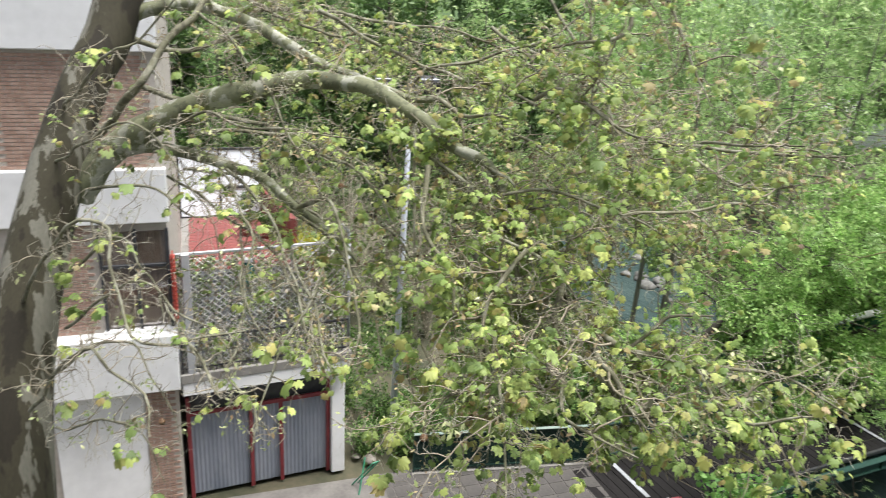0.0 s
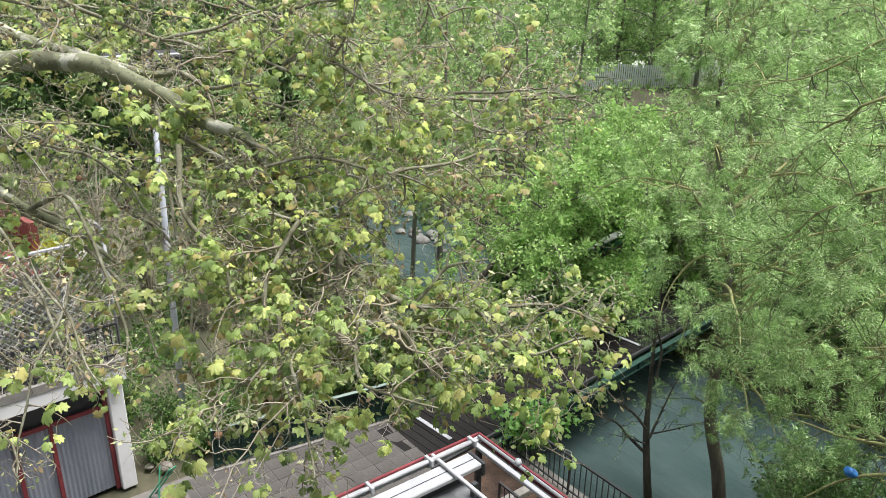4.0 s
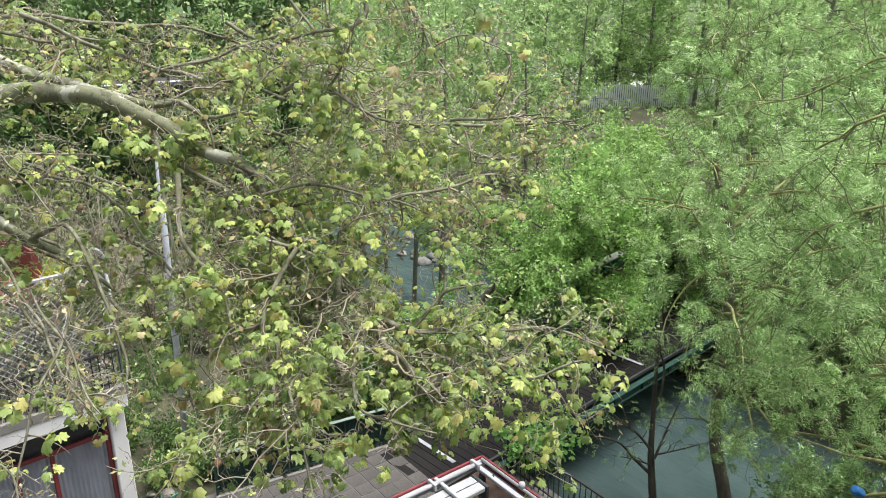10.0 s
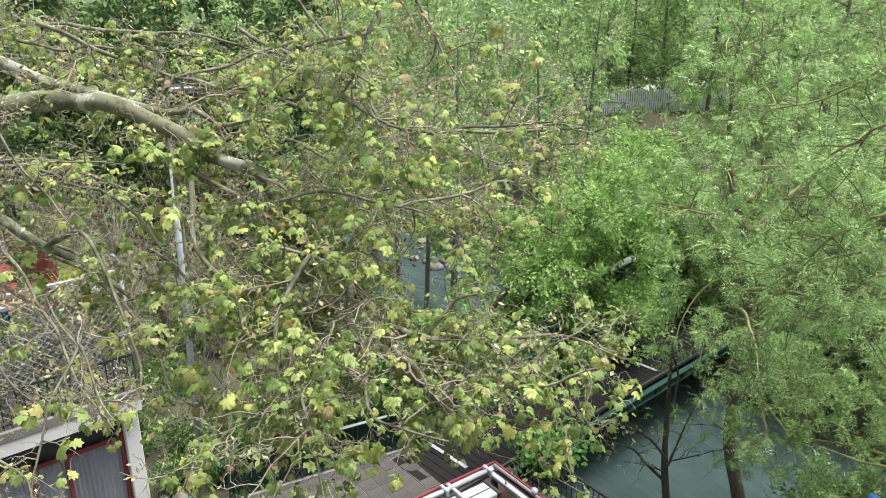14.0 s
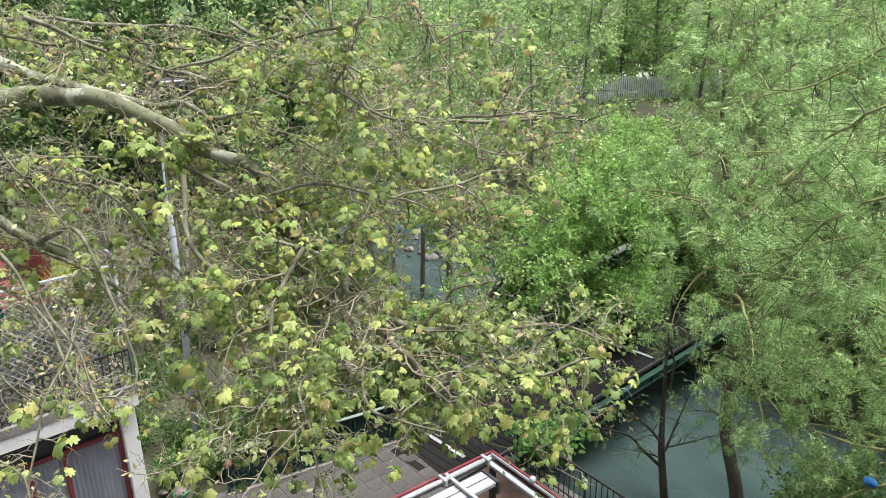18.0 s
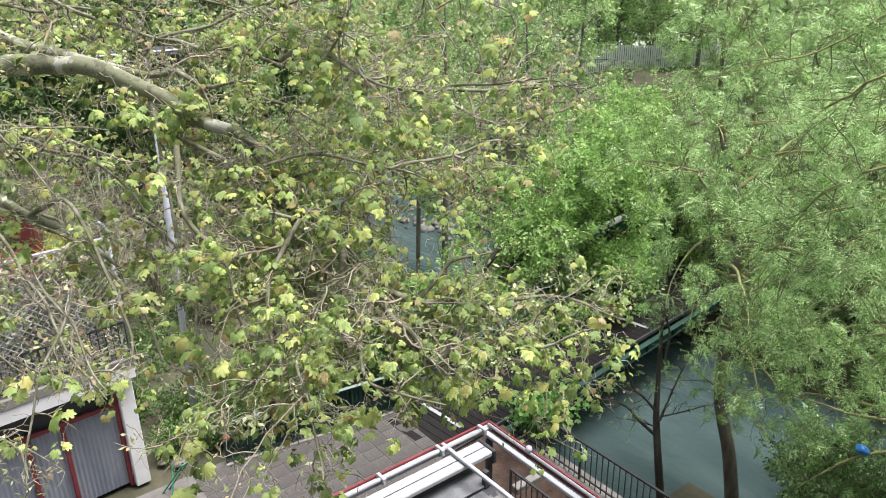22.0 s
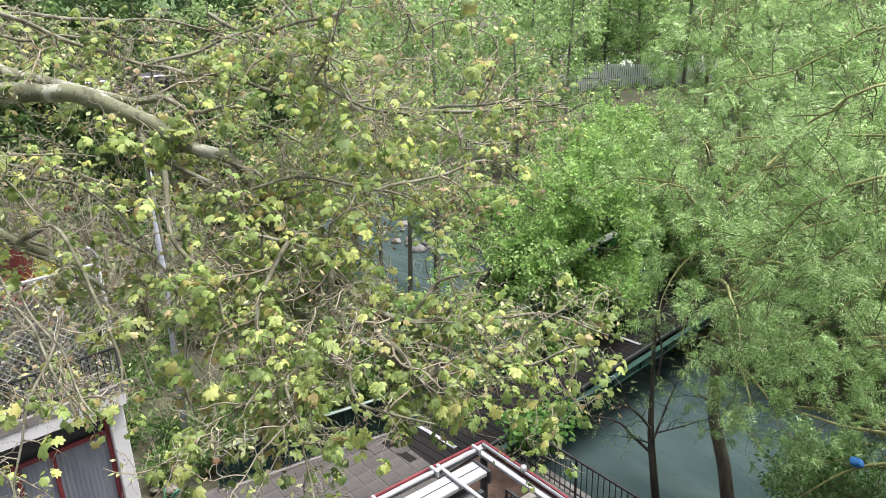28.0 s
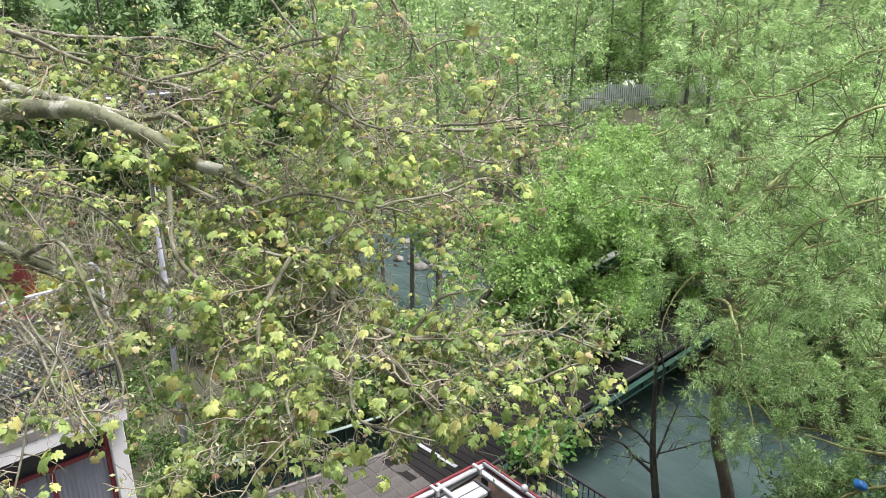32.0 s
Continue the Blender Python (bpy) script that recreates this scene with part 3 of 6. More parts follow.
# ---- street lamp ----
lamp = thing("street_lamp", "tall grey steel lamp post with two dark floodlights", "lamp", (4.25, 15.7, -0.1))
lamp.scale = (1, 1, 1.027)
part("pole", rod((0, 0, 0), (.28, .2, 8.9), .085, 12, r2=.055), M_ALU, lamp, smooth=True)
part("base_collar", rod((0, 0, 0), (.02, .01, .6), .12, 12), M_ALU, lamp)
part("crossarm", rod((-.45, .2, 8.75), (.9, .2, 8.75), .03, 8), M_DARK_METAL, lamp)
for x in (-.5, .55):
    bm = bmesh.new()
    prof = ((.42, 8.7), (-.1, 8.62), (-.2, 8.72), (-.14, 8.90), (.34, 8.98), (.46, 8.84))
    ends = [[bm.verts.new((x + s_ * .29, y, z)) for y, z in prof] for s_ in (-1, 1)]
    bm.faces.new(ends[0]), bm.faces.new(ends[1][::-1])
    for k in range(6):
        bm.faces.new((ends[0][k], ends[1][k], ends[1][(k + 1) % 6], ends[0][(k + 1) % 6]))
    head = part("floodlight", bm, M_DARK_METAL, lamp, "dark wedge-shaped floodlight housing")
    # pale strip paints in the sky's reflection on the housing top
    part("cover", box(x - .27, -.12, 8.915, x + .27, .02, 8.945, .01), M_ALU, head, "pale strip imitating the sky sheen on the top")
    part("glass", box(x - .26, -.21, 8.68, x + .26, -.19, 8.88), M_LAMP_GLASS, head, "dark lamp glass")
    part("yoke", box(x - .31, .14, 8.62, x - .285, .22, 8.82), M_ALU, head)

# ---- garage with terrace and the house beside it ----
house = thing("house", "brick and white rendered house with a window", "house")
part("wall", box(-9, 14.5, 0, -0.72, 24, 14), M_MORTAR, house)
part("white_band", box(-9, 14.05, 2.97, -0.66, 14.52, 4.2, .02), M_WHITE, house, "white rendered band")
part("white_band", box(-9, 14.3, 6.45, -0.66, 14.52, 7.5, .02), M_WHITE, house, "white rendered band")
part("white_band", box(-9, 14.3, 9.6, -0.66, 14.52, 14, .02), M_WHITE, house, "white rendered band")
part("garage_door", box(-3.1, 14.4, 0, -1.4, 14.52, 2.97, .01), M_WHITE, house, "plain white door")
part("roof", box(-9.3, 14.0, 14, -0.4, 24.3, 14.25, .03), M_TERRACOTTA, house)
win = part("window", box(-1.9, 14.44, 4.3, -0.72, 14.5, 6.25), M_CURTAIN, house, "window with brown curtains")
part("pane", box(-1.88, 14.425, 4.3, -0.74, 14.432, 6.25), M_CLEAR, win, "clear glass").visible_shadow = False
for x in (-1.96, -1.34, -.76):
    part("frame", box(x, 14.36, 4.2, x + .06, 14.5, 6.3, .006), M_DARK_METAL, win, "dark brown frame")
part("frame", box(-1.9, 14.37, 5.55, -.76, 14.47, 5.61, .006), M_DARK_METAL, win, "dark brown frame")
part("sill", box(-2.0, 14.3, 4.2, -.66, 14.5, 4.26, .008), M_WHITE, win)

ASKEW = pose(-.62, 14.4, .02, 0, 0, 5.2) @ pose(.7, -14.25, 0)  # the garage front stands a little askew
garage = thing("garage", "garage with a white beam, grey sheet gate and roof terrace", "garage")
garage.matrix_basis = ASKEW
part("back_wall", box(-0.7, 18, 0, 2.75, 18.2, 2.8), M_WHITE, garage)
part("side_wall", box(2.5, 14.6, 0, 2.75, 18, 2.8), M_WHITE, garage)
part("pillar", box(2.45, 14.2, 0, 2.76, 14.6, 2.755, .015), M_WHITE, garage, "white rendered corner pillar")
part("beam", box(-0.72, 14.02, 2.76, 2.78, 14.6, 2.86, .012), M_WHITE, garage, "white lintel")
part("lintel_face", box(-0.72, 13.99, 2.74, 2.8, 14.015, 3.02, .006), M_WHITE, garage, "white fascia board")
part("slab_edge", box(-.75, 13.97, 3.024, 2.86, 14.6, 3.23, .015), M_CONCRETE, garage, "stained concrete slab edge")
part("slab", box(-0.75, 14.065, 2.865, 2.85, 26.5, 3.1, .02), M_CONCRETE, garage, "weathered concrete terrace slab").matrix_basis = ASKEW.inverted() @ pose(0, .42, 0)
gate = part("gate", box(-.68, 14.44, 2.1, 2.44, 14.47, 2.75), M_DARK_METAL, garage, "grey sheet gate in a red frame")
bm = bmesh.new()
xs = np.arange(-.6, 2.4, .045)
row = [[bm.verts.new((x, 14.40 + (.018 if i % 2 else 0), z)) for i, x in enumerate(xs)] for z in (0.05, 2.08)]
for i in range(len(xs) - 1):
    bm.faces.new((row[0][i], row[0][i + 1], row[1][i + 1], row[1][i]))
part("sheet", bm, M_GATE, gate)
for x in (-.68, .62, 1.28, 2.36):
    part("frame_post", box(x, 14.32, 0, x + .08, 14.4, 2.5 if x < 0 or x > 2 else 2.06, .006), M_RED, gate, "dark red frame")
part("frame_rail", box(-.6, 14.33, 2.04, 2.36, 14.39, 2.13, .006), M_RED, gate, "dark red frame")

# terrace: tall lattice with dry vines, iron railing, red tiles, panels
lattice = thing("terrace_screen", "tall wire screen overgrown with dry vines on the terrace edge", "screen")
lattice.matrix_basis = ASKEW @ pose(0, 0, 3.2) @ Matrix.Diagonal((1, 1, .93, 1)) @ pose(0, 0, -3.1)
part("corner_post", box(-.6, 14.0, 3.12, -.44, 14.14, 5.9, .012), M_WHITE_METAL, lattice, "broad white corner post")
for x in (-.68, .45, 1.6, 2.72):
    part("post", box(x - .025, 14.22, 3.1, x + .025, 14.27, 5.85, .005), M_WHITE_METAL, lattice, "white post")
part("top_rail", box(-.7, 14.2, 5.8, 2.75, 14.28, 5.86, .008), M_WHITE_METAL, lattice, "white top rail")
vr = np.random.RandomState(5)
wires = [np.array([(-.68 + i * .0486, 14.24 + .01 * (i % 2), 3.1, .004), (-.68 + i * .0486, 14.24 + .01 * (i % 2), 5.8, .004)]) for i in range(0, 71, 3)]
wires += [np.array([(-.68, 14.245, z, .004), (2.72, 14.245, z, .004)]) for z in np.arange(3.2, 5.8, .15)]
part("wire_mesh", mesh_np("wire_mesh", *tubes(wires, 4), M_BLACK), None, lattice)["kind"] = "stuff"
for k in range(2):
    sgn = 1 if k else -1
    for i in range(46):
        c = -3.28 + i * .15
        x0, z0 = c, 3.15
        x1, z1 = c + sgn * 2.6, 5.75
        t0, t1 = sorted(((-.68 - x0) / (x1 - x0), (2.7 - x0) / (x1 - x0)))
        t0, t1 = max(0, t0), min(1, t1)
        if t1 - t0 < .05:
            continue
        y = 14.17 + k * .008
        part("slat", rod((x0 + (x1 - x0) * t0, y, z0 + (z1 - z0) * t0), (x0 + (x1 - x0) * t1, y, z0 + (z1 - z0) * t1), .015, 4), M_TRELLIS, lattice)
stems = []
for i in range(95):
    x = vr.uniform(-.65, 2.7)
    q = [(x, 14.22, 3.12, .008)]
    for k in range(10):
        x += vr.normal() * .1
        q.append((min(2.72, max(-.68, x)), 14.24 + vr.normal() * .03, 3.12 + (k + 1) * vr.uniform(.17, .27), .007 - k * .0004))
    stems.append(np.array(q))
part("vine", mesh_np("vine", *tubes(stems, 4), M_TWIG, True), None, lattice)["kind"] = "stuff"
for lb_, m_, n_, tm_, sz in (("dry pale vine leaves", M_DRY_VINE, 1900, PLANE_T, .08), ("small green ivy leaves", M_IVY, 1000, CLUMP_T, .11)):
    vp = np.column_stack([vr.uniform(-.7, 2.74, n_), 14.16 + vr.normal(size=n_) * .06, 3.12 + 2.7 * vr.uniform(0, 1, n_) ** .9])
    part("vine_foliage", mesh_np("vine_foliage", *scatter(*tm_, frames_np(vr.normal(size=vp.shape) + np.array([0, 0, -.6]), vr.normal(size=vp.shape) * .6 + np.array([0, -1.0, .4])), vp, vr.uniform(.7, 1.3, len(vp)) * sz), m_), None, lattice, lb_)["kind"] = "stuff"
iron_railing("terrace_railing", "black iron railing on the terrace edge", (-.7, 14.05), (2.78, 14.05), z=3.22, height=.8, step=.13, group="").matrix_basis = ASKEW
terr = thing("terrace_tiles", "red terracotta terrace floor", "floor", kind="structure")
# near-black colour stands in for the shade behind the vine screen
part("front_slab", box(-.7, 14.5, 3.1, 2.7, 20.6, 3.12), M_DARK_METAL, terr, "grey concrete floor, near-black to imitate the shade behind the screen")
red_tile = finish("tile", box(.005, .005, 3.1, .295, .295, 3.125, .006), M_TERRACOTTA)
for i in range(10):
    for j in range(18):
        part("tile", red_tile, None, terr).location = (-.5 + i * .3, 20.6 + j * .3, random.uniform(0, .003))
rw = box(0, 0, 3.1, 1, 1, 4.15)
for v in rw.verts:  # the low wall runs askew along the terrace edge
    u, w_ = v.co.y, v.co.x
    v.co.x, v.co.y = 2.72 - .6 * u - .2 * (1 - w_), 21.9 + 4.3 * u
redwall = structure("wall_red", rw, M_TERRACOTTA, "low red painted wall of the terrace", "wall")
shelter = thing("panel_screen", "tall white panels in a black frame behind the terrace", "screen")
for x0, x1, z0, z1 in ((-2.1, -.79, 3.14, 5.4), (-.72, .57, 3.14, 5.4), (.64, 2.0, 3.14, 4.08), (.64, 2.0, 4.17, 5.4)):
    part("pane", box(x0, 26.04, z0, x1, 26.07, z1), M_PANEL, shelter, "matt white panel")
for x in (-.79, .57, 2.0):
    part("upright", box(x, 26.0, 3.12, x + .07, 26.09, 5.45, .008), M_BLACK, shelter, "black upright")
part("rail", box(-2.1, 26.0, 5.4, 2.07, 26.09, 5.47, .008), M_BLACK, shelter, "black rail")
part("rail", box(.1, 25.99, 4.08, 2.0, 26.03, 4.17, .008), M_BLACK, shelter, "black rail")
part("rail", box(-2.1, 26.0, 3.12, 2.0, 26.09, 3.16, .008), M_BLACK, shelter, "black rail")
brace = box(1.72, 25.985, 5.1, 2.06, 26.0, 5.16)
for v in brace.verts:
    v.co.z += .28 * (2.06 - v.co.x) / .34
part("brace", brace, M_BLACK, shelter, "black corner brace")
for c_ in shelter.children:  # the whole screen leans back
    for v in c_.data.vertices:
        v.co.y += (v.co.z - 3.12) * .22
back = structure("wall_terrace", box(-3.0, 26.7, 0, 2.05, 26.9, 4.2), M_WHITE, "white rendered wall behind the terrace", "wall")

# ---- pergola below the window ----
perg = thing("pergola", "white awning frame with red trim over the terrace", "pergola", (-.03, -.22, 0))
Z = 2.8
part("red_fascia", box(-6, 8.86, Z - .16, 7.55, 8.9, Z + .02, .004), M_RED, perg, "red edge trim")
part("gutter", box(-6, 8.74, Z - .1, 7.5, 8.86, Z - .02, .01), M_WHITE_METAL, perg, "white gutter")
part("front_tube", rod((3.6, 8.72, Z + .03), (7.3, 8.72, Z + .03), .04, 10), M_WHITE_METAL, perg, "white awning tube", True)
for x in (3.7, 5.1, 6.3, 7.25):
    part("bracket", box(x - .03, 8.62, Z - .04, x + .03, 8.84, Z + .09, .008), M_WHITE_METAL, perg, "white bracket")
cas = part("cassette", box(-6, 8.2, Z - .14, 7.05, 8.6, Z - .04, .02), M_WHITE_METAL, perg, "wide white awning cassette")
part("groove", box(-6, 8.38, Z - .045, 7.04, 8.40, Z - .036), M_DARK_METAL, cas, "dark groove")
part("end_cap", box(7.05, 8.18, Z - .3, 7.12, 8.62, Z - .03, .015), M_DARK_METAL, cas, "dark end cap")
part("red_fascia", box(7.52, -.9, Z - .16, 7.56, 8.9, Z + .02, .004), M_RED, perg, "red edge trim")
part("side_tube", rod((7.46, -.9, Z + .02), (7.46, 8.8, Z + .02), .03, 10), M_WHITE_METAL, perg, "white side rail", True)
part("side_beam", box(7.26, -.9, Z - .08, 7.36, 8.7, Z - .01, .01), M_WHITE_METAL, perg, "white side rail")
part("side_gutter", box(7.37, -.9, Z - .14, 7.43, 8.72, Z - .05, .006), M_DARK_METAL, perg, "dark joint")
part("cross_bar", box(6.42, -.9, Z - .02, 6.49, 8.86, Z + .04, .01), M_WHITE_METAL, perg, "white cross bar")
part("cross_bar", box(2.4, -.9, Z - .02, 2.47, 8.86, Z + .04, .01), M_WHITE_METAL, perg, "white cross bar")
ring = bmesh.new()
bmesh.ops.create_cone(ring, cap_ends=True, segments=14, radius1=.07, radius2=.05, depth=.09, matrix=Matrix.Translation((7.47, 7.75, Z + .08)))
part("bracket", ring, M_WHITE_METAL, perg, "round white bracket", True)
for x, y in ((7.31, 8.6), (1.0, 8.45), (-5.5, 8.45)):
    part("post", box(x - .05, y - .05, 0, x + .05, y + .05, Z - .12, .008), M_DARK_METAL, perg, "dark post")

# a flat black deck added to make the area under the frame dark, with panels and a gravel strip
roof = thing("lean_to_roof", "added dark deck filling the dark area under the frame, with grey panels and a gravel strip", "roof", (-.03, -.22, 0))
part("wall", box(-6, -.9, 0, 6.35, 7.9, 2.28), M_WHITE, roof, "white rendered wall")
part("deck", box(-6.05, -.9, 2.28, 6.86, 8.82, 2.36, .01), M_DARK_METAL, roof, "added black sheet for the dark area under the frame")
for x0, x1, y0, y1 in ((3.2, 5.4, 7.92, 8.36), (5.42, 6.82, 7.92, 8.36), (3.2, 5.6, 7.62, 7.86), (5.62, 6.52, 7.62, 7.86)):
    part("panel", box(x0, y0, 2.38, x1, y1, 2.42, .008), M_SLATE, roof, "grey roof panel")
for x in (1.0, 3.0, 5.0):
    part("rafter", box(x, -.9, 2.36, x + .08, 7.55, 2.42, .008), M_DARK_METAL, roof)
part("corner_post", box(6.62, 7.9, 2.36, 6.72, 8.0, 2.7, .01), M_DARK_METAL, roof)
gr = np.random.RandomState(4)
gp = np.column_stack([gr.uniform(6.56, 6.84, 700), gr.uniform(3.5, 7.75, 700), np.full(700, 2.362)])
gt = np.array([(-.5, -.5, 0), (.5, -.5, 0), (.5, .5, 0), (-.5, .5, 0), (0, 0, .6)])
part("gravel", mesh_np("gravel", *scatter(gt, np.array([(0, 1, 4), (1, 2, 4), (2, 3, 4), (3, 0, 4)]), frames_np(gr.normal(size=gp.shape) * np.array([1, 1, .1]), np.tile([0, 0, 1.0], (700, 1))), gp, gr.uniform(.025, .055, 700)), M_STONE), None, roof, "speckled pale gravel")["kind"] = "stuff"
for k in range(4):
    st = structure("step", box(8.62, 6.2 - k * .32, -.2 - k * .18, 10.0, 6.52 - k * .32, -.02 - k * .18, .01), M_CONCRETE, "concrete step down to the water", "step")
structure("kerb_quay", box(8.9, 9.3, -.1, 10.02, 9.5, .12, .015), M_CONCRETE, "low concrete kerb at the quay", "kerb")

# ---- bricks of the house front and tiles of the terrace ----
brick_me = finish("brick", box(-.115, 0, -.028, .115, .02, .028, .004), M_BRICK)
half_me = finish("brick", box(-.05, 0, -.028, .05, .02, .028, .004), M_BRICK)


def bricks(parent, x0, x1, z0, z1, y):
    for r in range(int((z1 - z0) / .07)):
        z = z0 + .04 + r * .07
        x = x0 + (.115 if r % 2 else .0)
        if r % 2:
            part("brick", half_me, None, parent).location = (x0 + .055, y, z)
        while x + .24 <= x1 + .02:
            part("brick", brick_me, None, parent).location = (x + .12, y - random.uniform(0, .003), z)
            x += .245


bricks(part("brick_pier", box(-1.39, 14.36, 0, -.72, 14.5, 2.95), M_MORTAR, house), -1.38, -.73, 0, 2.95, 14.345)
bricks(part("brick_face", box(-3.6, 14.46, 4.2, -1.97, 14.5, 6.45), M_MORTAR, house), -3.4, -1.98, 4.2, 6.45, 14.445)
top = bmesh.new()
for r in range(29):
    for c in range(11):
        x, z = -3.4 + c * .245 + (.12 if r % 2 else 0), 7.54 + r * .07
        if x + .24 < -.72:
            box(x, 14.445, z - .028, x + .23, 14.46, z + .028, 0, top)
face = part("brick_face", box(-3.6, 14.46, 7.5, -.72, 14.5, 9.6), M_MORTAR, house)
part("bricks", top, M_BRICK, face)["kind"] = "stuff"
tile_me = finish("tile", box(.006, .006, -.03, .394, .394, 0.0, .006), M_TILE)
for i in range(16):
    for j in range(14):
        x, y = 2.2 + i * .4, 8.6 + j * .4
        o = part("tile", tile_me, None, pavement)
        o.location = (x, y, random.uniform(-.004, .004))
        o.rotation_euler = (random.uniform(-.006, .006), random.uniform(-.006, .006), 0)

frame_g = thing("folding_frame", "green metal folding frame leaning by the garage pillar", "frame")
for a, e in (((2.9, 14.1, 0), (3.3, 13.75, .75)), ((3.05, 14.15, 0), (3.45, 13.8, .75)), ((3.3, 13.75, .75), (3.45, 13.8, .75)), ((2.98, 13.7, 0), (3.2, 14.1, .7))):
    part("tube", rod(a, e, .018, 8), M_GREEN_LIGHT, frame_g)
for k, (x, y, r_) in enumerate(((3.50, 14.86, .22), (4.01, 14.35, .1), (3.22, 15.07, .15))):
    rock = bmesh.new()
    bmesh.ops.create_icosphere(rock, subdivisions=2, radius=r_ * .72)
    for v in rock.verts:
        v.co = v.co * (1 + .55 * noise.noise(v.co * .9 / r_ + Vector((k, 2, 0))))
        v.co.z = v.co.z * .45
    tagged(new("boulder", finish("boulder", rock, M_PALE_ROCK, True)), "pale grey-brown rock at the foot of the lamp post", "stone", "rocks by the fence").location = (x, y, r_ * .4)
structure("pavement_apron", box(-.7, 12.4, -.02, 3.6, 14.2, .004), M_PAVE_BASE, "pale concrete apron before the garage", "pavement")
strip = structure("pavement_strip", box(7.75, 2, -.05, 8.5, 11.0, .006), M_REDPAVE, "reddish brown paved strip along the quay", "pavement")


# ---- trees ----
def perp(d, rnd):
    v = np.cross(d, rnd.normal(size=3))
    return v / (np.linalg.norm(v) + 1e-9)


def shoots(paths, rnd, step, length, radius, spread=0.8, droop=0.25, start=0.15, segs=6, up=0.0, wild=.2):
    """Side shoots along paths: bent, thinning, hanging a little."""
    out = []
    for p in paths:
        seg = np.linalg.norm(np.diff(p[:, :3], axis=0), axis=1)
        s = np.concatenate([[0], np.cumsum(seg)])
        at = s[-1] * start + rnd.uniform(0, step)
        while at < s[-1]:
            i = min(len(p) - 2, int(np.searchsorted(s, at)) - 1)
            i = max(i, 0)
            d = p[i + 1, :3] - p[i, :3]
            d = d / (np.linalg.norm(d) + 1e-9)
            d = d * (1 - spread) + perp(d, rnd) * spread + np.array([0, 0, up])
            d /= np.linalg.norm(d)
            ln = length * rnd.uniform(.5, 1.3) * (1 - .35 * at / s[-1])
            q = [p[i, :3].copy()]
            for k in range(segs):
                d = d + rnd.normal(size=3) * wild + np.array([0, 0, -droop / segs * 2 * (k / segs)])
                d /= np.linalg.norm(d)
                q.append(q[-1] + d * ln / segs)
            r = np.linspace(min(radius, p[i, 3] * .8), radius * .3, segs + 1)
            out.append(np.column_stack([np.array(q), r]))
            at += step * rnd.uniform(.5, 1.6)
    return out


def leaf_spots(paths, rnd, per, start=.35, jitter=.02):
    """Places and outward ways for leaves along the outer part of shoots."""
    P_, D_ = [], []
    for p in paths:
        n_ = len(p) - 1
        for k in range(per):
            u = start + (1 - start) * (rnd.uniform() ** .7)
            i = min(n_ - 1, int(u * n_))
            f_ = u * n_ - i
            P_.append(p[i, :3] * (1 - f_) + p[i + 1, :3] * f_ + rnd.normal(size=3) * jitter)
            D_.append(p[i + 1, :3] - p[i, :3])
    D_ = np.array(D_)
    return np.array(P_), D_ / (np.linalg.norm(D_, axis=1)[:, None] + 1e-9)


rnd = np.random.RandomState(7)
plane = thing("plane_tree", "mottled plane tree with young yellow-green leaves by the house", "tree")
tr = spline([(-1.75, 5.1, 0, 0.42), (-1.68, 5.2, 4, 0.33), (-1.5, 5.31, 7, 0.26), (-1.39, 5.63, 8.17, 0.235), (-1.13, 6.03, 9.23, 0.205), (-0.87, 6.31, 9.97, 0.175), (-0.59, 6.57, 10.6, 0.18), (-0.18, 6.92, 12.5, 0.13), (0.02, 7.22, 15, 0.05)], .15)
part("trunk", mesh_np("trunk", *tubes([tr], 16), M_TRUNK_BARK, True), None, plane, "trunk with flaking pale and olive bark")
limbs = []


def bough(*stations):
    """One limb through a few stations (x, y, z, radius), with a crooked growth where it is thin."""
    l_ = spline(stations, .07)
    amp = np.clip(.06 - l_[:, 3], .0, .05)[:, None]
    l_[:, :3] += amp * np.array([noise.noise_vector(Vector(q[:3]) * 3.0) for q in l_])
    if stations[0][3] > .03:  # knots and swellings on the stronger wood
        l_[:, 3] *= 1 + .2 * np.array([noise.noise(Vector(q[:3]) * 7.0) for q in l_])
        l_[:, :3] += .016 * np.array([noise.noise_vector(Vector(q[:3]) * 4.0) for q in l_])
    limbs.append(l_)


bough((-0.98, 6.1, 9.15, 0.131), (-0.67, 6.04, 9.52, 0.107), (-0.24, 5.92, 9.8, 0.094), (0.24, 5.73, 9.99, 0.082), (0.56, 5.59, 10.08, 0.074), (0.77, 5.48, 10.13, 0.067), (1.02, 5.3, 10.12, 0.061), (1.14, 5.21, 10.11, 0.057), (1.41, 4.99, 9.94, 0.052), (1.64, 4.76, 9.77, 0.045), (1.84, 4.55, 9.68, 0.034), (1.93, 4.32, 9.48, 0.018), (1.96, 4.14, 9.33, 0.010))
bough((-0.68, 6.55, 10.42, 0.09), (-0.37, 6.53, 10.54, 0.06), (0.03, 6.34, 10.59, 0.05), (0.44, 6.06, 10.46, 0.046), (0.76, 5.81, 10.28, 0.042), (1.02, 5.61, 10.17, 0.036), (1.37, 5.36, 10.05, 0.028), (1.69, 5.1, 10.02, 0.018))
bough((-0.9, 6.05, 9.35, 0.06), (-0.62, 6.0, 9.5, 0.05), (-0.31, 5.92, 9.54, 0.046), (0.1, 5.7, 9.46, 0.042), (0.39, 5.51, 9.38, 0.037), (0.62, 5.29, 9.2, 0.03), (0.82, 5.11, 9.08, 0.02), (1.03, 4.89, 8.86, 0.01))
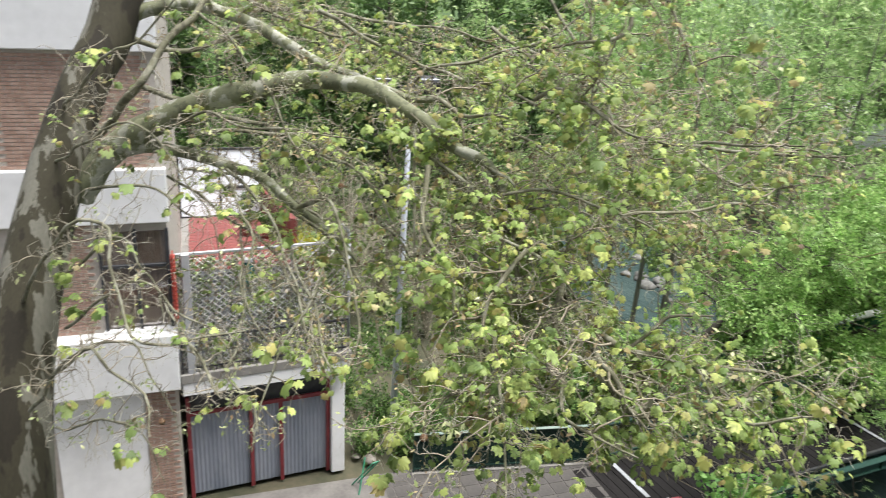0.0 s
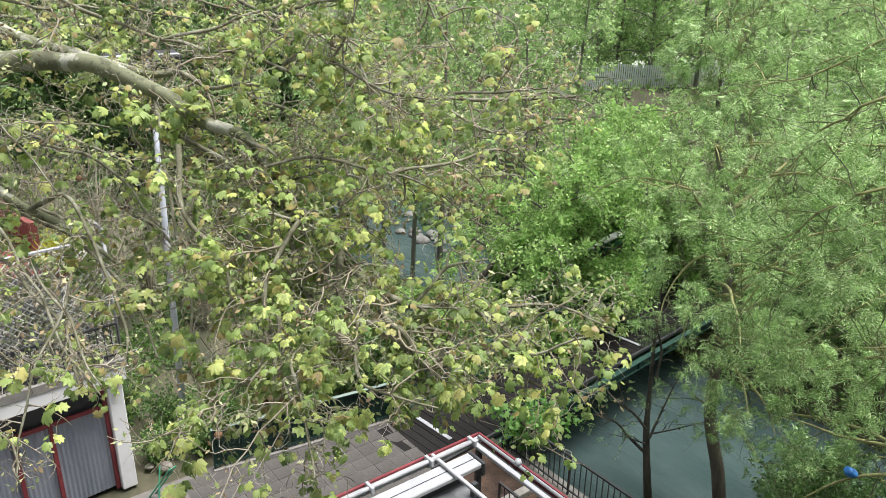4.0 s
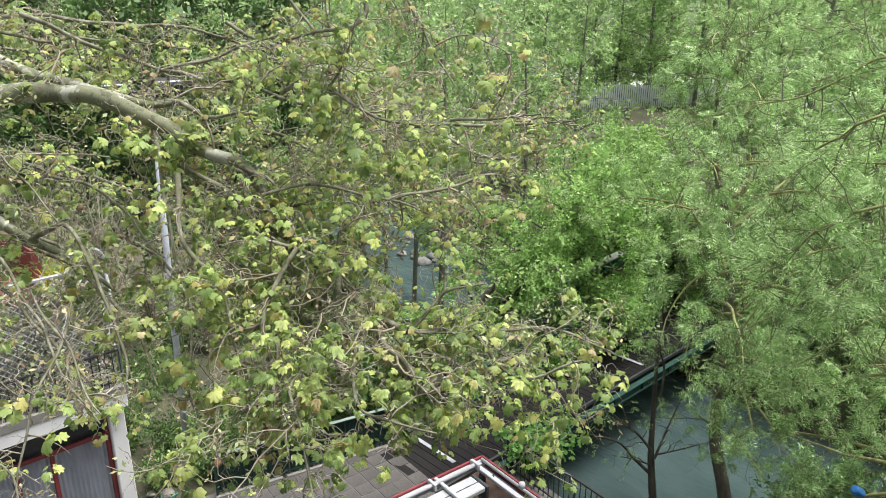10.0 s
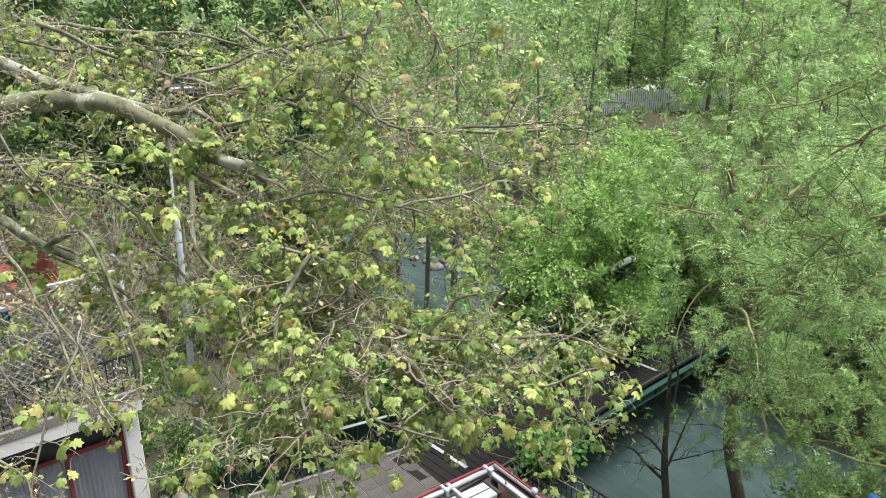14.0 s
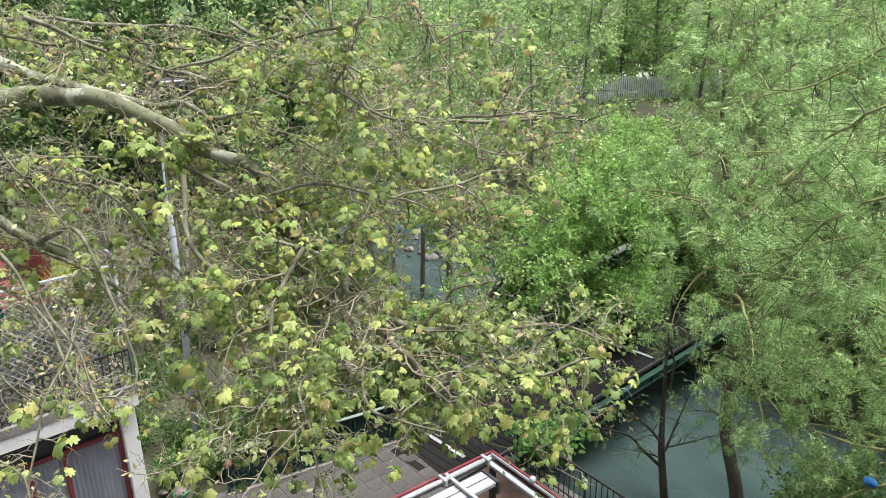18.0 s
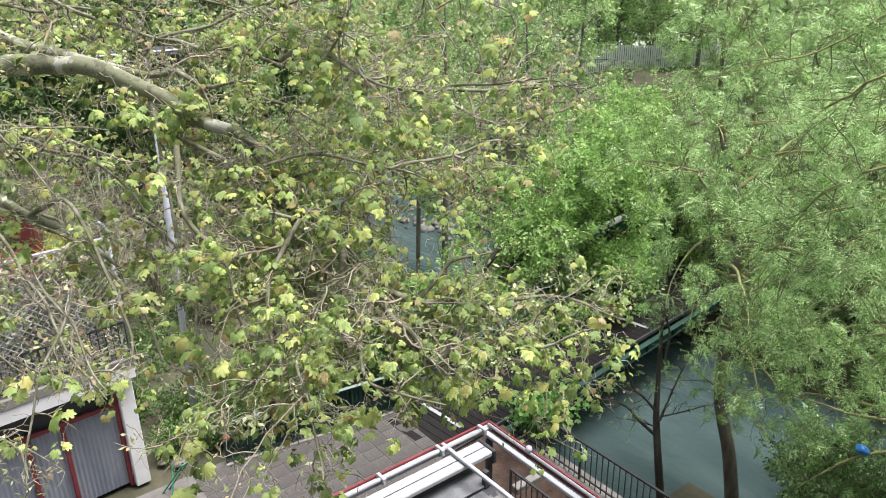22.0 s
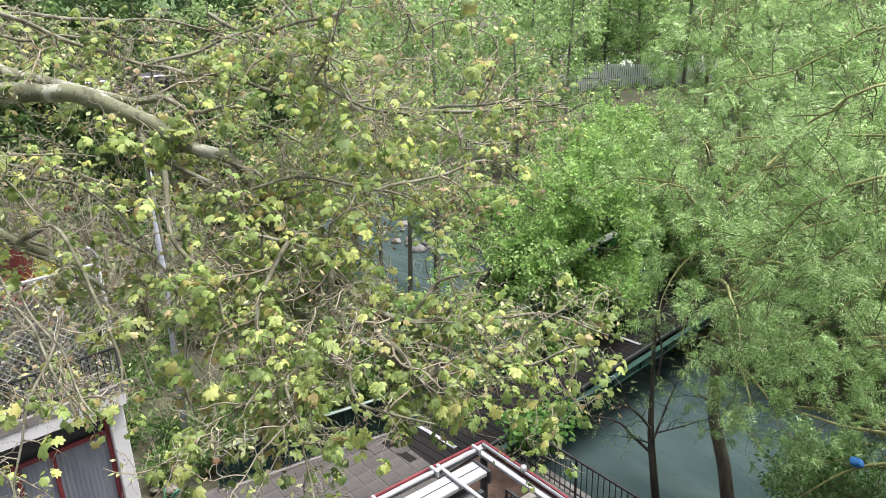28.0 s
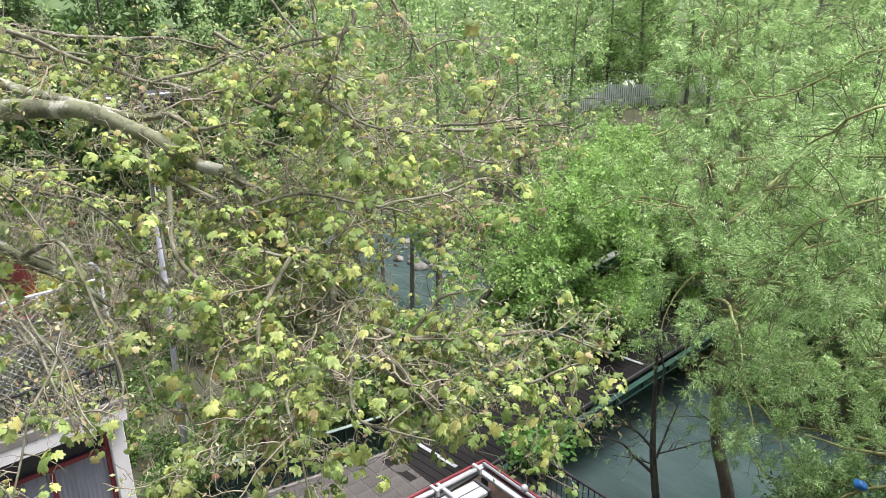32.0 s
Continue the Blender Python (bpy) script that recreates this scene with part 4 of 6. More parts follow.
bough((1.41, 4.97, 9.9, 0.019), (1.47, 4.86, 9.72, 0.017), (1.64, 4.62, 9.56, 0.015), (1.74, 4.45, 9.45, 0.014), (1.66, 4.07, 9.38, 0.012), (1.82, 3.79, 9.3, 0.010), (1.95, 3.56, 9.17, 0.009), (2.09, 3.36, 8.95, 0.008), (2.18, 3.13, 8.9, 0.007), (2.46, 2.91, 8.87, 0.006), (2.64, 2.58, 8.74, 0.004))
bough((1.95, 3.57, 9.15, .022), (1.83, 3.42, 8.96, .02), (1.97, 3.12, 8.82, .018), (2.01, 2.9, 8.7, .016), (2.13, 2.8, 8.67, .012), (2.25, 2.75, 8.76, .008))
bough((1.78, 4.13, 9.56, 0.011), (2.17, 3.99, 9.59, 0.010), (2.43, 3.75, 9.49, 0.008), (2.75, 3.58, 9.37, 0.006), (3.01, 3.42, 9.13, 0.003))
bough((.93, 6.2, 10.6, .018), (1.78, 5.88, 10.19, .015), (2.2, 5.26, 10.09, .014), (2.68, 4.54, 9.9, .013), (2.99, 4.17, 9.88, .013), (3.37, 3.76, 9.9, .012), (3.7, 3.4, 9.94, .006))
bough((2.4, 5.1, 10.8, .012), (2.59, 4.84, 10.42, .011), (2.66, 4.51, 10.1, .01), (2.72, 4.18, 9.75, .008), (2.71, 3.9, 9.42, .004))
bough((-.2, 6.2, 9.3, .014), (.31, 6.15, 9.24, .014), (.64, 5.68, 9.05, .014), (.89, 5.18, 8.94, .012), (1.02, 4.71, 8.7, .012), (1.05, 4.3, 8.42, .007))
bough((-.3, 6.05, 9.3, .012), (.22, 5.7, 8.96, .012), (.5, 5.12, 8.76, .012), (.61, 4.66, 8.51, .012), (.57, 4.33, 8.29, .007))
bough((1.8, 3.74, 9.32, .016), (1.53, 3.67, 9.01, .014), (1.47, 3.44, 8.7, .01), (1.47, 3.2, 8.46, .006))
bough((2.46, 2.91, 8.87, .012), (2.56, 2.63, 8.71, .01), (2.83, 2.35, 8.85, .005))
bough((2.18, 3.13, 8.9, .012), (2.43, 3.16, 9.08, .01), (2.63, 3.04, 9.14, .005))
bough((2.4, 5.1, 11.0, .016), (3.19, 4.87, 10.88, .013), (3.27, 4.48, 10.42, .01), (3.3, 4.18, 10.13, .005))
bough((-.3, 6.9, 11.2, .03), (.44, 7.34, 10.66, .016), (.95, 6.56, 10.42, .013), (1.45, 6.07, 10.42, .009), (1.9, 5.57, 10.35, .005))
bough((1.95, 3.4, 9.0, .012), (1.72, 3.0, 8.72, .01), (1.78, 2.78, 8.63, .008), (1.91, 2.55, 8.63, .005))
bough((2.18, 3.13, 8.9, .013), (2.58, 3.06, 8.82, .012), (2.88, 2.84, 8.82, .01), (3.21, 2.54, 8.7, .005))
bough((2.43, 3.75, 9.49, .012), (2.8, 3.64, 9.57, .01), (3.16, 3.51, 9.59, .008), (3.31, 3.33, 9.45, .005))
bough((2.99, 4.17, 9.88, .012), (3.21, 3.8, 9.72, .01), (3.45, 3.61, 9.69, .008), (3.68, 3.47, 9.76, .005))
bough((1.72, 4.21, 9.38, 0.010), (2.12, 4.22, 9.44, 0.008), (2.48, 4.24, 9.49, 0.006), (2.75, 4.09, 9.61, 0.004))
bough((1.97, 3.12, 8.82, .012), (2.25, 3.01, 8.75, .01), (2.48, 2.77, 8.6, .008), (2.71, 2.55, 8.48, .005))
bough((1.78, 5.88, 10.19, .015), (2.22, 5.6, 10.31, .012), (2.65, 5.49, 10.47, .01), (2.98, 5.36, 10.73, .006))
bough((-.1, 6.3, 9.6, .02), (.6, 6.34, 9.55, .016), (.96, 5.89, 9.46, .013), (1.24, 5.36, 9.32, .01), (1.34, 4.89, 9.05, .006))
bough((1.53, 3.67, 9.01, .01), (1.42, 3.48, 8.7, .008), (1.2, 3.45, 8.57, .007), (1.07, 3.33, 8.37, .004))
bough((-1.06, 5.36, 8.35, 0.012), (-0.51, 4.9, 8.84, 0.009), (-0.2, 4.62, 8.69, 0.007), (0.14, 4.36, 8.61, 0.004))
bough((-1.12, 5.27, 8.04, 0.012), (-0.59, 4.7, 8.53, 0.009), (-0.39, 4.44, 8.31, 0.006), (-0.24, 4.15, 7.97, 0.003))
bough((-1.11, 5.58, 8.62, 0.014), (-0.64, 5.13, 9.09, 0.01), (-0.43, 4.9, 8.92, 0.007), (-0.3, 4.65, 8.68, 0.004))
bough((-0.82, 5.72, 9.3, 0.014), (-0.41, 5.29, 9.4, 0.01), (-0.16, 5.03, 9.26, 0.007), (0.09, 4.85, 9.3, 0.004))
bough((-1.14, 5.14, 7.65, 0.01), (-0.61, 4.42, 8.06, 0.007), (-0.35, 4.13, 7.79, 0.003))
bough((-0.3, 4.68, 8.75, 0.006), (-0.14, 4.12, 8.6, 0.005), (-0.02, 3.83, 8.52, 0.003))
bough((1.42, 4.58, 9.66, .02), (1.32, 4.38, 9.35, .017), (1.39, 4.07, 9.06, .012), (1.38, 3.79, 8.72, .006))
bough((-1.35, 5.5, 8.5, 0.016), (-0.9, 5.05, 9.2, 0.013), (-0.65, 4.89, 9.22, 0.012), (-0.63, 4.73, 9.09, 0.011), (-0.59, 4.55, 8.89, 0.01), (-0.51, 4.36, 8.69, 0.01), (-0.29, 4.26, 8.67, 0.009), (-0.08, 4.18, 8.72, 0.008), (0.13, 4.10, 8.80, 0.004))
bough((-0.29, 4.26, 8.67, 0.01), (-0.17, 4.16, 8.69, 0.01), (-0.10, 3.99, 8.57, 0.008), (-0.05, 3.86, 8.54, 0.006), (0.00, 3.75, 8.54, 0.003))
bough((-1.3, 5.2, 7.8, 0.016), (-0.81, 4.40, 8.62, 0.012), (-0.64, 4.27, 8.54, 0.01), (-0.47, 4.13, 8.43, 0.008), (-0.40, 4.01, 8.32, 0.006), (-0.39, 3.91, 8.25, 0.003))
bough((0.22, 5.7, 8.96, 0.01), (0.15, 4.65, 8.55, 0.009), (0.04, 4.42, 8.31, 0.009), (0.17, 4.21, 8.16, 0.007), (0.16, 3.99, 8.00, 0.003))
bough((0.1, 5.7, 9.46, 0.014), (0.39, 5.10, 9.25, 0.012), (0.48, 4.91, 8.99, 0.011), (0.52, 4.74, 8.85, 0.01), (0.55, 4.54, 8.65, 0.009), (0.61, 4.36, 8.50, 0.007), (0.67, 4.19, 8.32, 0.004))
bough((0.62, 5.29, 9.2, 0.018), (0.80, 4.99, 9.35, 0.014), (0.85, 4.80, 9.15, 0.013), (0.89, 4.56, 8.81, 0.011), (0.86, 4.33, 8.53, 0.008), (0.73, 4.11, 8.30, 0.004))
bough((1.84, 4.5, 9.66, 0.012), (1.90, 4.27, 9.57, 0.009), (1.90, 4.18, 9.27, 0.009), (1.75, 4.03, 8.87, 0.009), (1.63, 3.84, 8.52, 0.008), (1.53, 3.46, 8.06, 0.004))
bough((-0.8, 6.0, 9.6, 0.03), (-0.47, 5.57, 10.02, 0.03), (-0.36, 5.59, 10.18, 0.026), (-0.20, 5.66, 10.38, 0.026), (-0.04, 5.72, 10.53, 0.024), (0.04, 5.82, 10.64, 0.022), (0.1, 6.2, 10.6, 0.018))
bough((0.01, 5.72, 10.58, 0.012), (0.22, 5.51, 10.39, 0.01), (0.44, 5.26, 10.02, 0.009), (0.60, 5.08, 9.70, 0.007), (0.75, 4.89, 9.39, 0.004))
bough((-0.25, 5.9, 9.75, 0.012), (0.0, 5.46, 9.88, 0.01), (0.19, 5.34, 9.81, 0.009), (0.62, 5.20, 9.81, 0.008), (1.08, 4.90, 9.74, 0.004))
bough((-1.0, 6.1, 9.8, 0.014), (-0.61, 5.28, 10.25, 0.01), (-0.41, 5.20, 10.36, 0.008), (-0.20, 5.12, 10.59, 0.006), (-0.09, 5.03, 10.73, 0.003))
bough((-1.1, 6.0, 9.4, 0.012), (-0.63, 5.12, 9.82, 0.009), (-0.40, 5.04, 9.85, 0.007), (-0.23, 4.92, 9.69, 0.006), (-0.04, 4.75, 9.39, 0.005), (0.05, 4.54, 9.08, 0.003))
bough((0.1, 5.65, 9.44, 0.01), (0.25, 4.88, 9.17, 0.008), (0.18, 4.67, 8.86, 0.007), (0.27, 4.45, 8.62, 0.006), (0.45, 4.25, 8.48, 0.004))
bough((1.41, 4.97, 9.9, 0.014), (1.31, 4.50, 9.25, 0.01), (1.31, 4.29, 8.83, 0.009), (1.17, 4.09, 8.46, 0.008), (1.21, 3.77, 8.14, 0.005), (1.20, 3.63, 7.94, 0.003))
bough((1.89, 4.54, 9.58, 0.034), (1.90, 4.37, 9.49, 0.032), (1.94, 4.13, 9.32, 0.030), (1.98, 3.92, 9.22, 0.027), (2.01, 3.76, 9.20, 0.025), (1.98, 3.61, 9.09, 0.023), (2.02, 3.42, 9.02, 0.021), (2.06, 3.24, 8.98, 0.018), (2.08, 3.07, 8.94, 0.016))
bough((1.41, 5.53, 9.83, 0.040), (1.55, 5.25, 9.69, 0.037), (1.68, 4.98, 9.53, 0.033), (1.79, 4.73, 9.41, 0.030), (1.86, 4.52, 9.31, 0.026), (1.95, 4.30, 9.20, 0.023), (1.97, 4.11, 9.05, 0.019), (1.92, 3.97, 8.91, 0.016))
bough((2.01, 3.76, 9.20, 0.022), (1.96, 3.70, 9.07, 0.019), (1.87, 3.66, 8.94, 0.017), (1.77, 3.67, 8.89, 0.014))
bough((1.84, 3.99, 9.12, 0.022), (1.82, 3.86, 9.01, 0.019), (1.78, 3.73, 8.88, 0.017), (1.79, 3.59, 8.82, 0.014), (1.74, 3.52, 8.79, 0.012))
bough((1.77, 3.67, 8.89, 0.014), (1.83, 3.50, 8.88, 0.011), (1.80, 3.36, 8.83, 0.009), (1.75, 3.23, 8.76, 0.006))
bough((1.96, 3.16, 8.94, 0.020), (1.97, 3.09, 8.88, 0.019), (1.99, 3.02, 8.85, 0.018), (2.01, 2.95, 8.80, 0.017), (2.02, 2.88, 8.73, 0.017), (2.05, 2.81, 8.70, 0.016), (2.08, 2.76, 8.74, 0.015), (2.10, 2.74, 8.81, 0.014))
bough((0.46, 6.11, 9.24, 0.019), (0.57, 5.85, 9.20, 0.016), (0.69, 5.57, 9.15, 0.014), (0.80, 5.30, 9.09, 0.011), (0.84, 5.07, 9.00, 0.008))
bough((1.74, 5.86, 10.23, 0.008), (1.65, 5.75, 10.13, 0.012), (1.47, 5.68, 9.97, 0.016))
bough((1.46, 5.44, 10.00, 0.022), (1.60, 5.19, 10.04, 0.018), (1.73, 4.90, 9.96, 0.015), (1.85, 4.66, 10.01, 0.011), (1.89, 4.46, 9.99, 0.008))
bough((2.55, 4.13, 10.67, 0.018), (2.51, 4.12, 10.58, 0.015), (2.38, 4.20, 10.53, 0.013), (2.24, 4.29, 10.51, 0.010), (2.12, 4.37, 10.48, 0.008))
bough((2.34, 4.22, 10.52, 0.010), (2.33, 4.08, 10.36, 0.008), (2.25, 3.96, 10.17, 0.006), (2.18, 3.86, 10.02, 0.004))
bough((2.08, 4.39, 10.15, 0.016), (2.14, 4.24, 10.22, 0.014), (2.22, 4.04, 10.19, 0.012), (2.26, 3.84, 10.11, 0.010), (2.35, 3.61, 10.04, 0.008), (2.43, 3.41, 10.01, 0.006))
bough((2.59, 3.30, 10.04, 0.010), (2.66, 3.14, 10.07, 0.008), (2.75, 2.96, 10.13, 0.006), (2.79, 2.81, 10.15, 0.004))
bough((0.48, 4.60, 9.12, 0.004), (0.51, 4.36, 8.94, 0.009), (0.55, 4.16, 8.84, 0.007), (0.61, 3.92, 8.69, 0.006), (0.63, 3.76, 8.65, 0.004))
bough((0.63, 4.22, 9.13, 0.004), (0.50, 4.10, 8.93, 0.009), (0.35, 3.99, 8.72, 0.007), (0.21, 3.84, 8.44, 0.006), (0.18, 3.70, 8.36, 0.004))
bough((1.55, 3.56, 8.86, 0.014), (1.45, 3.39, 8.75, 0.011), (1.34, 3.23, 8.66, 0.008))
bough((1.53, 3.28, 8.79, 0.004), (1.43, 3.18, 8.75, 0.009), (1.38, 2.99, 8.63, 0.007), (1.34, 2.78, 8.43, 0.006), (1.28, 2.66, 8.44, 0.004))
bough((1.67, 3.23, 8.61, 0.006), (1.59, 3.25, 8.66, 0.008), (1.54, 3.27, 8.79, 0.010))
bough((-0.68, 7.59, 10.29, 0.030), (-0.12, 7.79, 10.13, 0.025), (0.56, 8.06, 10.30, 0.019), (1.46, 8.14, 10.15, 0.013), (2.25, 8.19, 9.79, 0.008))
bough((-0.56, 7.18, 9.87, 0.028), (0.11, 7.19, 9.62, 0.023), (0.84, 7.20, 9.43, 0.018), (1.52, 7.19, 9.11, 0.013), (2.13, 7.16, 8.67, 0.008))
bough((-0.57, 7.73, 10.49, 0.030), (0.38, 7.79, 10.55, 0.025), (1.61, 7.72, 10.52, 0.019), (2.88, 7.58, 10.35, 0.013), (3.75, 7.50, 9.96, 0.008))
bough((2.27, 6.47, 9.83, 0.020), (2.71, 5.82, 9.57, 0.015), (3.04, 5.26, 9.33, 0.011), (3.32, 4.68, 8.98, 0.006))
bough((2.69, 6.84, 10.48, 0.020), (3.12, 6.14, 10.19, 0.015), (3.51, 5.44, 9.84, 0.011), (3.79, 4.76, 9.37, 0.006))
bough((1.88, 6.19, 9.42, 0.018), (2.34, 5.55, 9.14, 0.014), (2.74, 4.97, 8.87, 0.010), (2.97, 4.50, 8.57, 0.006))
bough((1.30, 5.64, 8.98, 0.014), (1.51, 5.15, 8.80, 0.011), (1.74, 4.68, 8.72, 0.008), (1.86, 4.23, 8.51, 0.005))
for l_ in limbs:
    part("limb", mesh_np("limb", *tubes([l_], 10 if l_[0, 3] > .03 else 7), M_PLANE_BARK if l_[0, 3] > .05 else M_LIMB_BARK, True), None, plane)
bare = {1, 2, 8, 9, 22, 24, 25, 26, 27, 28, 29} | set(range(31, 45)) | {51, 52, 58, 59}
thin, full = [l_ for k, l_ in enumerate(limbs) if k in bare], [l_ for k, l_ in enumerate(limbs) if k not in bare]
mids = shoots(full, rnd, .26, .8, .009, .65, .35, .2, 9, wild=.3)
first = shoots(full + mids, rnd, .10, .42, .005, .75, .4, .1, 7, wild=.38) + shoots(thin, rnd, .085, .42, .0045, .75, .35, .1, 7, wild=.38)
second = shoots(first, rnd, .075, .2, .0034, .75, .5, .2, 4, wild=.45)
third = shoots(second, rnd, .09, .1, .0022, .9, 1.1, .3, 3, wild=.4)
part("twigwork", mesh_np("twigwork", *tubes(third, 3), M_STALK), None, plane, "dry tan fruit stalks")["kind"] = "stuff"
part("twigwork", mesh_np("twigwork", *tubes(second, 3), M_TWIG_PALE), None, plane, "pale crooked twig ends")["kind"] = "stuff"
part("twigwork", mesh_np("twigwork", *tubes(mids + first, 4), M_TWIG, True), None, plane, "thin tan twigs")["kind"] = "stuff"
P_, D_ = leaf_spots(first + second, rnd, 1, .6)
gap = np.array([(2.36, 3.36, 9.15), (2.21, 3.47, 9.2), (2.52, 3.21, 9.1), (1.34, 4.4, 10.23), (1.45, 4.36, 10.22), (1.54, 4.86, 10.17), (1.62, 5.35, 10.12), (1.76, 5.31, 10.11), (1.86, 5.9, 10.05), (1.34, 4.31, 10.24), (1.47, 4.72, 10.19), (1.60, 5.13, 10.14), (1.73, 5.54, 10.10), (1.86, 5.96, 10.05), (2.02, 6.47, 9.99), (2.21, 7.09, 9.92), (2.40, 7.70, 9.85), (2.63, 8.42, 9.77)])  # open spots between the sprays
far_ = np.min(np.linalg.norm(P_[:, None] - gap[None], axis=2), axis=1)
keep = (far_ > .2) | (rnd.uniform(size=len(P_)) < .25)
P_, D_ = P_[keep], D_[keep]
clotted = np.array([noise.noise(Vector(p) * 2.6) for p in P_])
sparse = np.clip(.2 + .8 * (P_[:, 0] - .3) / 1.2, .2, 1.3)  # few leaves low down by the house
lush = rnd.uniform(size=len(P_)) < np.clip(.42 + .8 * clotted, .10, .8) * sparse  # opened umbrellas of leaves, in drifts
P_bud, D_bud = P_[~lush], D_[~lush]
P_, D_ = P_[lush], D_[lush]
per_ = 4
S0 = (.043 + .048 * rnd.uniform(0, 1, len(P_)) ** 1.5) * np.clip(1.1 - .15 * (P_[:, 0] - .9), .62, 1.12)
turn = np.repeat(rnd.uniform(0, 6.28, len(P_)), per_) + np.tile(np.arange(per_) * 2 * math.pi / per_, len(P_)) + rnd.normal(size=len(P_) * per_) * .45
P_, D_ = np.repeat(P_, per_, 0), np.repeat(D_, per_, 0)
ring = np.column_stack([np.cos(turn), np.sin(turn), np.zeros(len(P_))])
D_ = D_ * .3 + ring + np.array([0, 0, -.15]) + rnd.normal(size=P_.shape) * .28
P_ = P_ + ring * rnd.uniform(.005, .03, (len(P_), 1)) + np.array([0, 0, -1.0]) * rnd.uniform(0, .05, (len(P_), 1))
N_ = ring * .35 + np.array([0, 0, 1.0]) + rnd.normal(size=D_.shape) * .25
R_, S_ = frames_np(D_, N_), np.repeat(S0, per_) * rnd.uniform(.65, 1.2, len(P_))
# half-open buds and dry bracts on the other shoots
some = rnd.uniform(size=len(P_bud)) < np.clip(.2 + .35 * P_bud[:, 0], .12, .5)
Pb, Db = P_bud[some], D_bud[some]
green_ = rnd.uniform(size=len(Pb)) < .68
for sel, m_, lb in ((green_, M_BUD_LEAF, "half-open young leaves"), (~green_, M_DRY_LEAF, "dry tan bracts")):
    Rb = frames_np(Db[sel] + rnd.normal(size=Db[sel].shape) * .8 + np.array([0, 0, -.3]), rnd.normal(size=Db[sel].shape) * .6 + np.array([0, 0, 1.0]))
    part("foliage", mesh_np("foliage", *scatter(*CLUMP_T, Rb, Pb[sel], rnd.uniform(.045, .085, len(Rb))), m_), None, plane, lb)["kind"] = "stuff"
near = np.argsort(np.linalg.norm(P_ - np.array([1.5, 2.5, 9.3]), axis=1) - S_ * 8)[:300]
rest = np.setdiff1d(np.arange(len(P_)), near)
withered = np.array([noise.noise(Vector(P_[i]) * 1.6) > .42 or P_[i, 0] + .5 * P_[i, 2] > 8.1 for i in rest]) & (rnd.uniform(size=len(rest)) < .5)
kind_ = rnd.randint(0, 3, len(P_))
for sel, m_, lb in ((rest[~withered], M_PLANE_LEAF, "young yellow-green lobed leaves"), (rest[withered], M_DRY_LEAF, "withered brown curled leaves")):
    for k, tm in enumerate((PLANE_T, PLANE_T2, PLANE_T3)):
        s3 = sel[kind_[sel] == k]
        part("foliage", mesh_np("foliage", *scatter(*tm, R_[s3], P_[s3], S_[s3] * (.7 if m_ is M_DRY_LEAF else 1)), m_), None, plane, lb)["kind"] = "stuff"
leaf_me = [mesh_np("leaf", *tm, M_PLANE_LEAF) for tm in (PLANE_T, PLANE_T2, PLANE_T3)]
for i in near:
    part("leaf", leaf_me[kind_[i]], None, plane).matrix_basis = Matrix.Translation(P_[i]) @ Matrix(R_[i].tolist()).to_4x4() @ Matrix.Scale(S_[i], 4)


def grow(base, top, r0, rnd, n_limbs, reach, droop=.2, lean=(0, 0, 0), crown_from=.3, rise=0.0, taper=.7):
    """Skeleton of a free-standing tree: trunk path, limbs, branches, shoots."""
    b, t = np.array(base, float), np.array(top, float)
    mid = (b + t) / 2 + rnd.normal(size=3) * .02 * np.linalg.norm(t - b) * np.array([1, 1, 0])
    trunk = spline([(*b, r0), (*(b * .7 + mid * .3), r0 * .85), (*mid, r0 * .6), (*t, r0 * .12)], .35)
    h = len(trunk)
    lm = []
    for i in range(n_limbs):
        u = crown_from + (1 - crown_from) * (i + rnd.uniform()) / n_limbs
        p = trunk[min(h - 2, int(u * (h - 1)))]
        a = i * 2.4 + rnd.uniform(-.5, .5)
        ln = reach * (1.1 - taper * (u - crown_from) / (1 - crown_from)) * rnd.uniform(.7, 1.2)
        d = np.array([math.cos(a), math.sin(a), rnd.uniform(.2, .8) + rise]) + np.array(lean)
        d /= np.linalg.norm(d)
        q = [p[:3]]
        for k in range(6):
            d = d + rnd.normal(size=3) * .14 + np.array([0, 0, -droop * k / 6])
            d /= np.linalg.norm(d)
            q.append(q[-1] + d * ln / 6)
        lm.append(np.column_stack([np.array(q), np.linspace(min(p[3] * .6, r0 * .4), r0 * .06, 7)]))
    return trunk, lm


OPENING = np.array([(9.8, 8.0, 6.3), (10.5, 8.6, 6.0), (11.3, 9.2, 5.7), (12.0, 9.8, 5.3), (13.2, 10.7, 4.8), (14.3, 11.7, 4.3), (15.4, 12.6, 3.8), (16.6, 13.5, 3.3), (17.7, 14.4, 2.8), (18.8, 15.3, 2.3), (20.0, 16.3, 1.8), (20.9, 17.1, 1.3), (21.7, 17.7, 1.0)])


def aside(points, share):
    """Which points keep clear of the opening between the trees over the pipe bridge."""
    return np.min(np.linalg.norm(points[:, None] - OPENING[None], axis=2) / (.4 + .036 * np.arange(len(OPENING))), axis=1) > share


